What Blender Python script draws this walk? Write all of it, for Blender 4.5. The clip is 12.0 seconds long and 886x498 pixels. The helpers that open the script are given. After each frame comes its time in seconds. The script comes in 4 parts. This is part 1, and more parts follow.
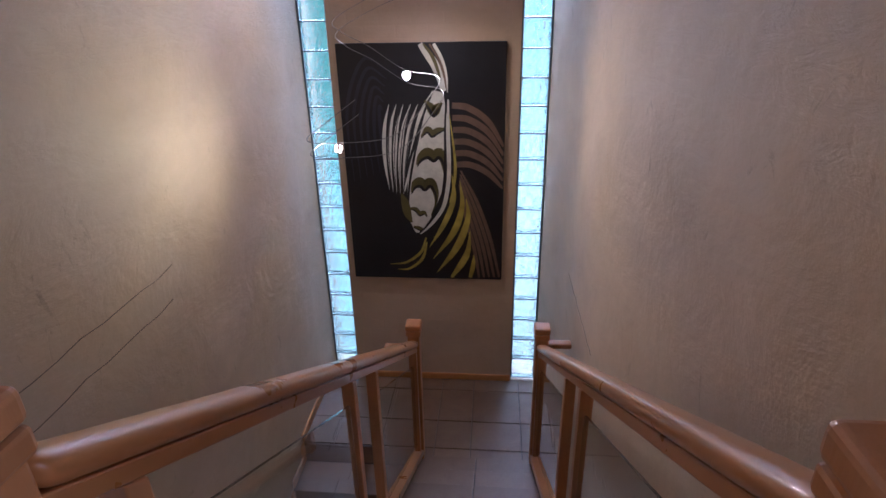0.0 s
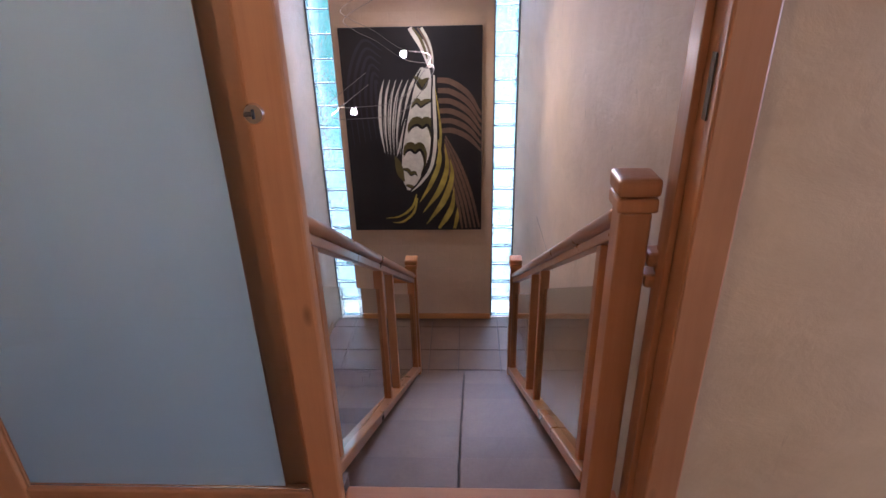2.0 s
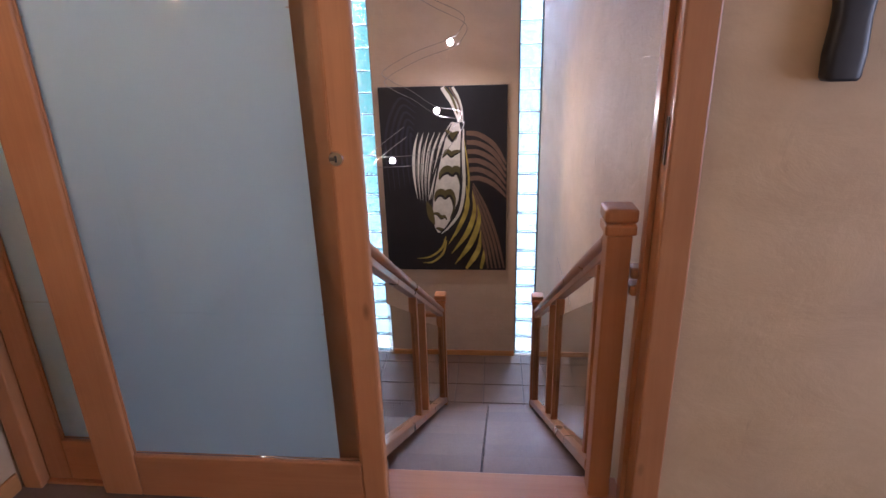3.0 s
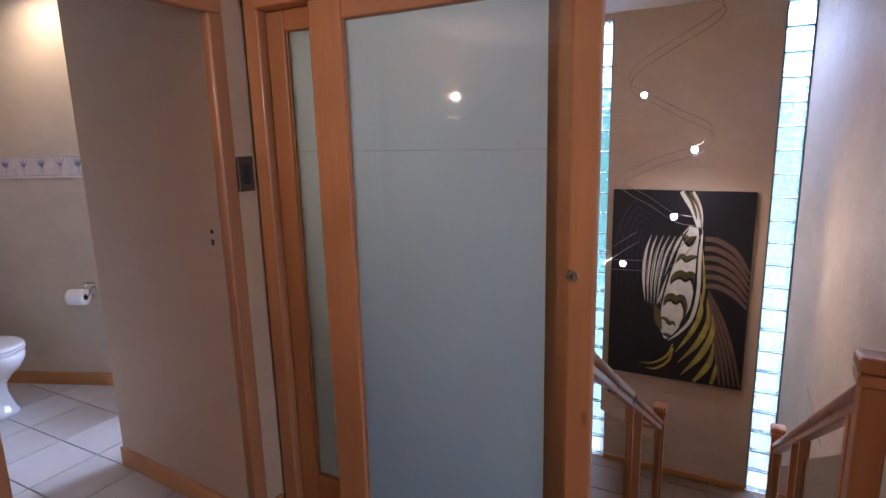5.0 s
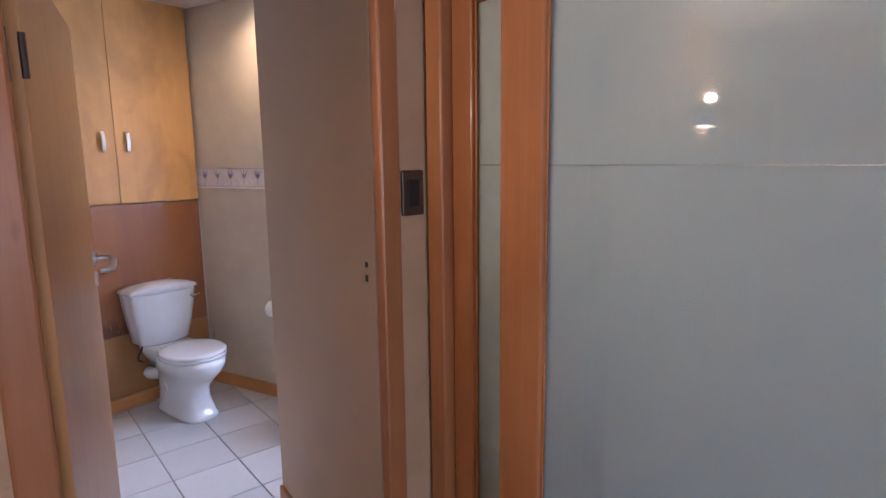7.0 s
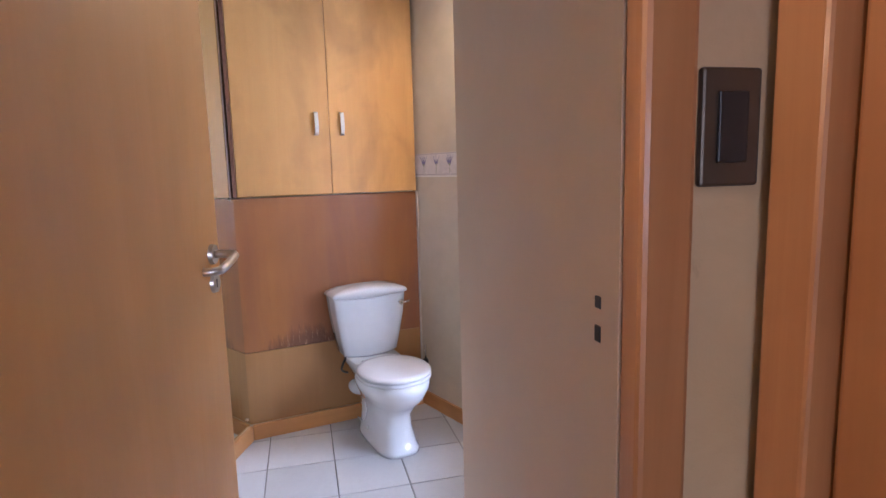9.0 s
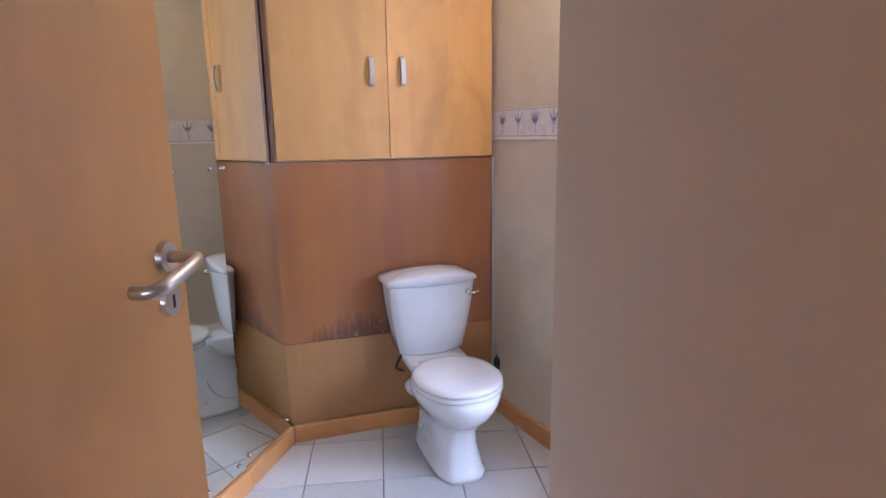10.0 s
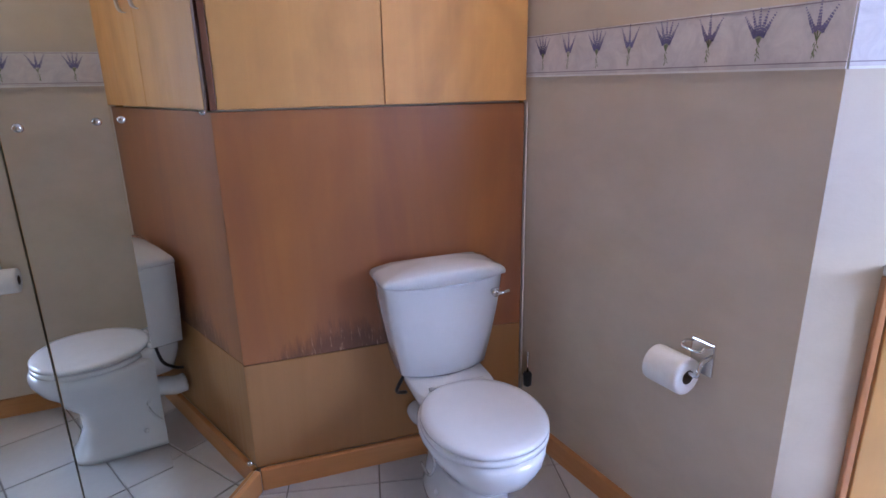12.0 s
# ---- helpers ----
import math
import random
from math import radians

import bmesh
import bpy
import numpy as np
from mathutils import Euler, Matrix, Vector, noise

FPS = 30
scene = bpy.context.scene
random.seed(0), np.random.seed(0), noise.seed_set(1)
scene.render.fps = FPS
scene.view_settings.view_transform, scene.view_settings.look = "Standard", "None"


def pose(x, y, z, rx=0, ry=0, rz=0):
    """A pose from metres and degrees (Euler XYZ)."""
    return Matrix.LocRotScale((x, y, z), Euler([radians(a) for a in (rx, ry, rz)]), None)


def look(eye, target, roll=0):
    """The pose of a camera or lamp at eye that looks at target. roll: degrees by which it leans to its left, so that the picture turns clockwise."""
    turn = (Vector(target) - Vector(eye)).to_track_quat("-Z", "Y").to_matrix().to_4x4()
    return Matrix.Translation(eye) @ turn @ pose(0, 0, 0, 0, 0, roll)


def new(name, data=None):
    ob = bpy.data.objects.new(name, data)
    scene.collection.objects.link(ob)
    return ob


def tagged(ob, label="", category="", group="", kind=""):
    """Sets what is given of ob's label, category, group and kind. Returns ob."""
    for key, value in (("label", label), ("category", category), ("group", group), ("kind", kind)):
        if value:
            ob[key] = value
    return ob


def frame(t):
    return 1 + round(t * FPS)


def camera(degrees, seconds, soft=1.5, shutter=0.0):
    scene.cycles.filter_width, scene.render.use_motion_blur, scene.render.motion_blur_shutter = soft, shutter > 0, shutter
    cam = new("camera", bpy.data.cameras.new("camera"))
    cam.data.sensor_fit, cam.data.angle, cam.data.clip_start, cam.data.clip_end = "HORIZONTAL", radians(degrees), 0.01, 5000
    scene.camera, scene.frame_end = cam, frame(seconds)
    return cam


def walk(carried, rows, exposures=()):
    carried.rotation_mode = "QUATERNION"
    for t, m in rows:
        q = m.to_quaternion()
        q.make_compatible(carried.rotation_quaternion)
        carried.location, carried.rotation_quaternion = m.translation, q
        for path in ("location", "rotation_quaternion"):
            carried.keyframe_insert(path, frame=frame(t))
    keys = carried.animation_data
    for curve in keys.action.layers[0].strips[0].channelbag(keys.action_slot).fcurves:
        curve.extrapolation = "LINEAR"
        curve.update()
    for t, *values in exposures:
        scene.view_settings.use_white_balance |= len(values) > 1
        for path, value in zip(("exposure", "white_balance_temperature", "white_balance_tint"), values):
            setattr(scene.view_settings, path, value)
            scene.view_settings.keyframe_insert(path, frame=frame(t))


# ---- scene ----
cam = camera(76.2, 12.0)
PATH = [
    (0, (0.022, -0.060, 1.343), (-0.148, 1.757, 0.538), -1.2),
    (0.5, (0.06, -0.195, 1.307), (-0.112, 1.602, 0.446), -1.2),
    (1, (0.034, -0.393, 1.313), (-0.12, 1.393, 0.425), -1.4),
    (1.5, (-0.013, -0.659, 1.352), (-0.126, 1.127, 0.46), -1.5),
    (2, (-0.026, -0.912, 1.415), (-0.112, 0.892, 0.556), -1.4),
    (2.5, (-0.013, -1.131, 1.461), (-0.107, 0.712, 0.69), -1.5),
    (2.7, (-0.014, -1.205, 1.473), (-0.127, 0.649, 0.731), -1.6),
    (4.3, (0.013, -1.498, 1.548), (-0.692, 0.307, 1.052), -1.6),
    (4.5, (0.016, -1.49, 1.574), (-0.757, 0.293, 1.104), -1.5),
    (5, (0.005, -1.466, 1.614), (-0.923, 0.262, 1.221), -1.4),
    (5.5, (-0.029, -1.407, 1.624), (-1.117, 0.238, 1.293), -1.3),
    (6, (-0.098, -1.299, 1.616), (-1.343, 0.234, 1.302), -1.0),
    (6.5, (-0.235, -1.079, 1.605), (-1.622, 0.329, 1.296), -0.8),
    (7, (-0.35, -0.878, 1.584), (-1.876, 0.376, 1.272), -0.7),
    (7.5, (-0.468, -0.677, 1.577), (-2.162, 0.34, 1.262), -0.7),
    (7.7, (-0.539, -0.618, 1.568), (-2.288, 0.298, 1.249), -0.9),
    (9.3, (-1.318, -0.284, 1.438), (-3.261, 0.083, 1.14), -1.4),
    (9.5, (-1.433, -0.244, 1.454), (-3.384, 0.048, 1.123), -1.2),
    (10, (-1.733, -0.232, 1.438), (-3.681, -0.02, 1.041), -1.0),
    (10.5, (-1.951, -0.208, 1.426), (-3.893, -0.046, 0.977), -0.9),
    (11, (-2.177, -0.194, 1.414), (-4.098, -0.046, 0.879), -0.7),
    (11.4, (-2.335, -0.204, 1.394), (-4.241, -0.058, 0.808), -0.9),
    (11.5, (-2.377, -0.22, 1.393), (-4.285, -0.062, 0.812), -1.1),
    (12, (-2.489, -0.237, 1.402), (-4.392, 0.001, 0.835), -1.1),
]
EXPOSURES = [(0.0, -0.27, 5050, 25), (0.6, -0.04, 5000, 25), (1.5, 0.27, 5100, 27), (2.5, 0.40, 5300, 29), (4.5, 0.27, 5250, 28), (5.5, 0.05, 5300, 28), (6.3, 0.22, 5350, 28), (7.5, 0.35, 5500, 28), (9.5, 0.82, 5350, 23), (10.5, 0.58, 5150, 25), (11.5, 0.46, 5050, 26), (12.0, 0.32, 5000, 26)]
walk(cam, [(t, look(eye, target, roll)) for t, eye, target, roll in PATH], EXPOSURES)

# ---- world and light ----
world = bpy.data.worlds.new("world")
scene.world = world
world.use_nodes = True
wn = world.node_tree.nodes
sky = wn.new("ShaderNodeTexSky")
sky.sky_type, sky.sun_disc = "NISHITA", False
sky.sun_elevation, sky.sun_rotation = radians(43), radians(203)
wn["Background"].inputs["Strength"].default_value = 0.12
world.node_tree.links.new(sky.outputs["Color"], wn["Background"].inputs["Color"])


def lamp(name, kind, m, watts, colour, size=0.1, size_y=None, cone=None, blend=0.5):
    data = bpy.data.lights.new(name, kind)
    data.energy, data.color = watts, colour
    if kind == "AREA":
        data.shape, data.size, data.size_y = "RECTANGLE", size, size_y or size
    elif kind == "SUN":
        data.angle = radians(size)
    else:
        data.shadow_soft_size = size
    if kind == "SPOT":
        data.spot_size, data.spot_blend = radians(cone), blend
    ob = new(name, data)
    ob.matrix_world = m
    return ob


COOL, WARM, HALOGEN = (0.72, 0.84, 1.0), (1.0, 0.74, 0.44), (1.0, 0.86, 0.67)
lamp("sun", "SUN", look((-6, -14, 14), (0, 0, 0)), 2.5, (1.0, 0.95, 0.88), 0.53)
# sky light outside the glass-block strips, and in the opening of the bathroom window
lamp("garden_daylight", "AREA", look((-0.45, 6.6, 3.4), (-0.45, 3.4, -0.6)), 1950, COOL, 3.4, 3.0)
# fill lamp added to brighten the hall; its real source is unknown
lamp("hall_daylight", "AREA", look((3.95, -1.3, 1.35), (0, -0.9, 1.2)), 45, (0.90, 0.94, 1.0), 1.3, 1.4)
lamp("bath_daylight", "AREA", look((-2.35, 1.96, 1.55), (-3.55, 0.75, 1.55)), 38, COOL, 0.8, 0.9)


# ---- materials ----
def nodes(name):
    m = bpy.data.materials.new(name)
    m.use_nodes = True
    t = m.node_tree
    return m, t, t.nodes["Principled BSDF"]


def node(t, kind, **values):
    n = t.nodes.new(kind)
    for key, value in values.items():
        n.inputs[key.replace("_", " ")].default_value = value
    return n


def ramp(t, source, stops):
    r = t.nodes.new("ShaderNodeValToRGB")
    e = r.color_ramp.elements
    while len(e) < len(stops):
        e.new(0.5)
    for k, (p, c) in enumerate(stops):
        e[k].position, e[k].color = p, (*c, 1)
    t.links.new(source, r.inputs["Fac"])
    return r.outputs["Color"]


def coords(t, scale, kind="Object", tilt=0.0):
    """Object coordinates, turned about x by tilt degrees and then scaled."""
    c, r, m = t.nodes.new("ShaderNodeTexCoord"), t.nodes.new("ShaderNodeMapping"), t.nodes.new("ShaderNodeMapping")
    r.inputs["Rotation"].default_value[0] = radians(tilt)
    m.inputs["Scale"].default_value = scale
    t.links.new(c.outputs[kind], r.inputs["Vector"])
    t.links.new(r.outputs["Vector"], m.inputs["Vector"])
    return m.outputs["Vector"]


def noise_tex(t, vector, scale, detail=6, rough=0.6, distort=0.0):
    n = node(t, "ShaderNodeTexNoise", Scale=scale, Detail=detail, Roughness=rough, Distortion=distort)
    t.links.new(vector, n.inputs["Vector"])
    return n.outputs["Fac"]


def mixc(t, fac, a, b, mode="MIX"):
    n = t.nodes.new("ShaderNodeMix")
    n.data_type, n.blend_type = "RGBA", mode
    for v, k in ((fac, 0), (a, 6), (b, 7)):
        if isinstance(v, (int, float)):
            n.inputs[k].default_value = v
        elif isinstance(v, tuple):
            n.inputs[k].default_value = (*v, 1)
        else:
            t.links.new(v, n.inputs[k])
    return n.outputs[2]


def bump(t, bsdf, height, strength, distance=0.01):
    b = node(t, "ShaderNodeBump", Strength=strength, Distance=distance)
    t.links.new(height, b.inputs["Height"])
    t.links.new(b.outputs["Normal"], bsdf.inputs["Normal"])


def wood(name, dark, light, axis=2, rough=0.42, grain=0.7, coat=0.12, tilt=0.0, cloud=0.0, relief=0.12, knots=False):
    """Varnished wood with its grain along one axis."""
    m, t, b = nodes(name)
    sc = [14.0, 14.0, 14.0]
    sc[axis] = 0.9
    v = coords(t, sc, "Object", tilt)
    fine = [90.0, 90.0, 90.0]
    fine[axis] = 2.5
    f = noise_tex(t, coords(t, fine, "Object", tilt), 1.0, 4, 0.7)
    g = noise_tex(t, v, 1.0, 5, 0.65, 0.6)
    wide = noise_tex(t, coords(t, (3, 3, 3)), 1.0, 3, 0.5, 0.5)
    g = mixc(t, 0.45, g, wide)
    base = ramp(t, g, [(0.25, dark), (0.75, light)])
    info = t.nodes.new("ShaderNodeObjectInfo")
    tone = ramp(t, info.outputs["Random"], [(0.0, (0.86, 0.84, 0.82)), (1.0, (1.08, 1.05, 1.02))])
    base = mixc(t, 1.0, base, tone, "MULTIPLY")
    base = mixc(t, mixc(t, 1.0, ramp(t, f, [(0.45, (0, 0, 0)), (0.75, (0.4, 0.4, 0.4))]), (grain, grain, grain), "MULTIPLY"), base, dark)
    if knots:
        cell = node(t, "ShaderNodeTexVoronoi", Scale=1.0)
        stretch = [5.0, 5.0, 5.0]
        stretch[axis] = 2.0
        t.links.new(coords(t, stretch, "Object", tilt), cell.inputs["Vector"])
        base = mixc(t, ramp(t, cell.outputs["Distance"], [(0.03, (0.75, 0.75, 0.75)), (0.075, (0, 0, 0))]), base, tuple(c * 0.4 for c in dark))
    if cloud:
        blot = noise_tex(t, coords(t, (1.6, 1.6, 1.1)), 2.2, 4, 0.5, 0.4)
        base = mixc(t, ramp(t, blot, [(0.46, (0, 0, 0)), (0.66, (cloud, cloud, cloud))]), base, tuple(c * 0.74 for c in dark))
    t.links.new(base, b.inputs["Base Color"])
    t.links.new(ramp(t, f, [(0.2, (rough - 0.08,) * 3), (0.8, (rough + 0.12,) * 3)]), b.inputs["Roughness"])
    b.inputs["Coat Weight"].default_value, b.inputs["Coat Roughness"].default_value = coat, 0.15
    bump(t, b, f, relief, 0.002)
    return m


def plaster(name, dark, light, relief=0.5, scale=1.0, rough=0.7, marks=0.0, band=None, courses=None):
    """Trowelled wall plaster: blotches, trowel ridges, fine grain, scuffs, and a coarser band between two heights."""
    m, t, b = nodes(name)
    v = coords(t, (1, 1, 1.2))
    big = noise_tex(t, v, 1.3 * scale, 5, 0.6, 0.4)
    mid = noise_tex(t, coords(t, (1, 1, 1.5)), 4.5 * scale, 7, 0.62, 0.3)
    fine = noise_tex(t, v, 60 * scale, 5, 0.7)
    base = ramp(t, mixc(t, 0.45, big, mid), [(0.3, dark), (0.7, light)])
    if marks:
        warm = noise_tex(t, coords(t, (1, 1, 0.8)), 0.9, 3, 0.5, 0.8)
        base = mixc(t, 1.0, base, ramp(t, warm, [(0.35, (1.04, 1.0, 0.88)), (0.65, (0.97, 0.95, 0.98))]), "MULTIPLY")
        scuff = noise_tex(t, coords(t, (1, 1, 0.55)), 9.0, 8, 0.72, 1.2)
        base = mixc(t, ramp(t, scuff, [(0.62, (0, 0, 0)), (0.74, (marks, marks, marks))]), base, tuple(c * 0.55 for c in dark))
    t.links.new(base, b.inputs["Base Color"])
    b.inputs["Roughness"].default_value = rough
    h = mixc(t, 0.08, ramp(t, mid, [(0.3, (0, 0, 0)), (0.72, (1, 1, 1))]), fine)
    if band:
        sep = t.nodes.new("ShaderNodeSeparateXYZ")
        t.links.new(coords(t, (1, 1, 1)), sep.inputs[0])
        wave = node(t, "ShaderNodeMath")
        wave.operation = "MULTIPLY_ADD"
        t.links.new(big, wave.inputs[0])
        wave.inputs[1].default_value = 0.5
        t.links.new(sep.outputs["Z"], wave.inputs[2])
        reach = node(t, "ShaderNodeMapRange", From_Min=band[0] + 0.25, From_Max=band[1] + 0.25)
        t.links.new(wave.outputs[0], reach.inputs["Value"])
        coarse = noise_tex(t, coords(t, (1.0, 1.0, 3.2)), 5.0, 9, 0.72, 1.4)
        flat = ramp(t, coarse, [(0.36, (0, 0, 0)), (0.5, (0.75, 0.75, 0.75)), (0.6, (1, 1, 1))])
        h = mixc(t, reach.outputs[0], h, mixc(t, 0.5, h, flat, "ADD"))
    if courses:
        sep = t.nodes.new("ShaderNodeSeparateXYZ")
        t.links.new(coords(t, (1, 1, 1)), sep.inputs[0])
        run = t.nodes.new("ShaderNodeMath")
        t.links.new(sep.outputs["X"], run.inputs[0])
        t.links.new(sep.outputs["Y"], run.inputs[1])
        flat = t.nodes.new("ShaderNodeCombineXYZ")
        t.links.new(run.outputs[0], flat.inputs["X"])
        t.links.new(sep.outputs["Z"], flat.inputs["Y"])
        brick = node(t, "ShaderNodeTexBrick", Scale=1.0, Mortar_Size=0.012, Mortar_Smooth=1.0, Brick_Width=courses[0], Row_Height=courses[1])
        t.links.new(flat.outputs[0], brick.inputs["Vector"])
        h = mixc(t, ramp(t, brick.outputs["Fac"], [(0.0, (0, 0, 0)), (1.0, (0.26, 0.26, 0.26))]), h, (0, 0, 0))
    bump(t, b, h, relief, 0.02)
    return m


def glossy_white(name, colour, rough, speckle=0.0, coat=0.5):
    m, t, b = nodes(name)
    v = coords(t, (1, 1, 1))
    n = noise_tex(t, v, 9, 4)
    lo = tuple(c * (0.94 - speckle) for c in colour)
    t.links.new(ramp(t, n, [(0.3, lo), (0.7, colour)]), b.inputs["Base Color"])
    b.inputs["Roughness"].default_value, b.inputs["Coat Weight"].default_value = rough, coat
    b.inputs["Coat Roughness"].default_value = 0.06
    return m


def plain(name, colour, rough=0.5, metal=0.0, vary=0.12, scale=30):
    m, t, b = nodes(name)
    n = noise_tex(t, coords(t, (1, 1, 1)), scale, 4)
    t.links.new(ramp(t, n, [(0.3, tuple(c * (1 - vary) for c in colour)), (0.7, colour)]), b.inputs["Base Color"])
    t.links.new(ramp(t, n, [(0.2, (max(rough - 0.06, 0.02),) * 3), (0.8, (rough + 0.06,) * 3)]), b.inputs["Roughness"])
    b.inputs["Metallic"].default_value = metal
    return m


def tile_stone(name, dark, light, rough, scale=5.0, relief=0.15):
    """A fired tile whose tone varies from piece to piece."""
    m, t, b = nodes(name)
    info = t.nodes.new("ShaderNodeObjectInfo")
    v = coords(t, (1, 1, 1))
    n = noise_tex(t, v, scale, 7, 0.65, 0.8)
    f = noise_tex(t, v, scale * 14, 4, 0.7)
    base = ramp(t, mixc(t, 0.3, n, f), [(0.32, dark), (0.68, light)])
    base = mixc(t, 1.0, base, ramp(t, info.outputs["Random"], [(0, (0.88, 0.88, 0.88)), (1, (1.07, 1.07, 1.07))]), "MULTIPLY")
    t.links.new(base, b.inputs["Base Color"])
    t.links.new(ramp(t, n, [(0.3, (rough,) * 3), (0.7, (rough + 0.15,) * 3)]), b.inputs["Roughness"])
    bump(t, b, f, relief, 0.003)
    return m


def glass(name, colour=(1, 1, 1), rough=0.0, wave=0.0, ior=1.45):
    m, t, b = nodes(name)
    b.inputs["Base Color"].default_value = (*colour, 1)
    b.inputs["Transmission Weight"].default_value, b.inputs["Roughness"].default_value, b.inputs["IOR"].default_value = 1.0, rough, ior
    if wave:
        info = t.nodes.new("ShaderNodeObjectInfo")
        add = t.nodes.new("ShaderNodeVectorMath")
        t.links.new(coords(t, (1, 1, 0.55)), add.inputs[0])
        t.links.new(info.outputs["Random"], add.inputs[1])
        bump(t, b, noise_tex(t, add.outputs[0], 26, 3, 0.6, 1.5), wave, 0.02)
    return m


PINE = wood("varnished_pine", (0.37, 0.15, 0.052), (0.54, 0.26, 0.105), 2, knots=True)
PINE_Y = wood("varnished_pine_lengthwise", (0.37, 0.145, 0.05), (0.55, 0.26, 0.105), 1)
PINE_X = wood("varnished_pine_across", (0.37, 0.145, 0.05), (0.54, 0.25, 0.10), 0)
BIRCH = wood("birch_veneer", (0.58, 0.31, 0.09), (0.72, 0.41, 0.13), 2, 0.45, 0.08, 0.06, 0.0, 0.75, 0.04)
DOORWOOD = wood("door_veneer", (0.68, 0.375, 0.13), (0.76, 0.44, 0.17), 2, 0.36, 0.1, 0.2, 0.0, 0.3, 0.04)
SKIRTWOOD = wood("skirting_wood", (0.42, 0.19, 0.06), (0.66, 0.33, 0.11), 0, 0.4, knots=True)
DARKEDGE = wood("dark_edge_wood", (0.10, 0.04, 0.02), (0.2, 0.08, 0.03), 2)
WELL = plaster("stairwell_plaster", (0.45, 0.34, 0.235), (0.65, 0.515, 0.39), 0.30, 0.5, 0.6, 0.7, (1.05, 1.30))
HALLWALL = plaster("hall_plaster", (0.45, 0.325, 0.195), (0.60, 0.455, 0.29), 0.15, 0.8, 0.65, 0.35)
BLOCKWALL = plaster("bagged_block_plaster", (0.46, 0.33, 0.20), (0.61, 0.46, 0.295), 0.3, 1.0, 0.65, 0.3, None, (0.39, 0.16))
BRICKWALL = plaster("bagged_brick_plaster", (0.48, 0.365, 0.26), (0.63, 0.50, 0.375), 0.26, 0.6, 0.62, 0.3, None, (0.23, 0.085))
BATHWALL = plaster("bath_paint", (0.545, 0.475, 0.375), (0.665, 0.585, 0.475), 0.07, 1.3, 0.5, 0.12)
REVEAL = plaster("reveal_paint", (0.54, 0.41, 0.285), (0.61, 0.47, 0.335), 0.06, 0.6, 0.6)
CEIL = plaster("ceiling_paint", (0.72, 0.68, 0.64), (0.78, 0.74, 0.70), 0.08, 1.0, 0.8)
STEPTILE = tile_stone("stair_tile", (0.155, 0.092, 0.062), (0.225, 0.145, 0.102), 0.42)
GROUT = plain("grout", (0.12, 0.10, 0.09), 0.9)
WHITETILE = tile_stone("white_floor_tile", (0.45, 0.43, 0.415), (0.515, 0.49, 0.47), 0.3, 3.0, 0.03)
HALLFLOOR = tile_stone("hall_floor_tile", (0.16, 0.11, 0.085), (0.24, 0.17, 0.13), 0.4)
GROUT_GREY = plain("grey_grout", (0.24, 0.22, 0.20), 0.9)
PORCELAIN = glossy_white("porcelain", (0.63, 0.63, 0.63), 0.12)
SEATPLASTIC = glossy_white("seat_plastic", (0.63, 0.62, 0.62), 0.25, 0.0, 0.3)
STEEL = plain("brushed_steel", (0.62, 0.60, 0.57), 0.32, 1.0, 0.1, 80)
CHROME = plain("chrome", (0.75, 0.75, 0.75), 0.08, 1.0, 0.04)
RAILWOOD = plain("handrail_wood", (0.47, 0.20, 0.068), 0.3, 0, 0.16, 5)
RAILWOOD.node_tree.nodes["Principled BSDF"].inputs["Coat Weight"].default_value = 0.25
CABLE = plain("dull_cable_steel", (0.24, 0.23, 0.22), 0.42, 0.7)
BLACK = plain("black_plastic", (0.02, 0.02, 0.022), 0.4)
BRONZE = plain("bronze_plate", (0.11, 0.085, 0.065), 0.4, 0.6)
PAPER = plain("toilet_paper", (0.82, 0.80, 0.78), 0.9, 0, 0.05, 60)
WHITE = plain("white_enamel", (0.80, 0.80, 0.79), 0.2, 0, 0.04)
CLEAR = glass("clear_glass", (0.93, 0.97, 0.95))
BLOCKGLASS = glass("glass_block", (0.80, 0.96, 0.95), 0.03, 0.9)
MORTAR = plain("mortar", (0.16, 0.20, 0.20), 0.8)


# ---- mesh helpers ----
def finish(name, bm, material, smooth=False):
    me = bpy.data.meshes.new(name)
    bmesh.ops.recalc_face_normals(bm, faces=bm.faces)
    bm.to_mesh(me)
    bm.free()
    for mat in material if isinstance(material, (list, tuple)) else (material,):
        me.materials.append(mat)
    if smooth:
        for p in me.polygons:
            p.use_smooth = True
    return new(name, me)


def part(name, bm, material, parent, label="", smooth=False):
    ob = finish(name, bm, material, smooth)
    ob.parent = parent
    if label:
        tagged(ob, label)
    return ob


def thing(name, label, category, m=None, group="", kind=""):
    ob = new(name)
    ob.empty_display_size = 0.1
    if m is not None:
        ob.matrix_world = m
    return tagged(ob, label, category, group, kind)


def box(x0, x1, y0, y1, z0, z1, bevel=0.0, seg=2, bm=None):
    bm0 = bmesh.new()
    bmesh.ops.create_cube(bm0, size=1, matrix=Matrix.LocRotScale(((x0 + x1) / 2, (y0 + y1) / 2, (z0 + z1) / 2), None, (x1 - x0, y1 - y0, z1 - z0)))
    if bevel:
        bmesh.ops.bevel(bm0, geom=bm0.edges[:], offset=bevel, segments=seg, affect="EDGES", profile=0.5)
    return merge(bm, bm0) if bm is not None else bm0


def merge(a, b):
    me = bpy.data.meshes.new("tmp")
    b.to_mesh(me)
    b.free()
    a.from_mesh(me)
    bpy.data.meshes.remove(me)
    return a


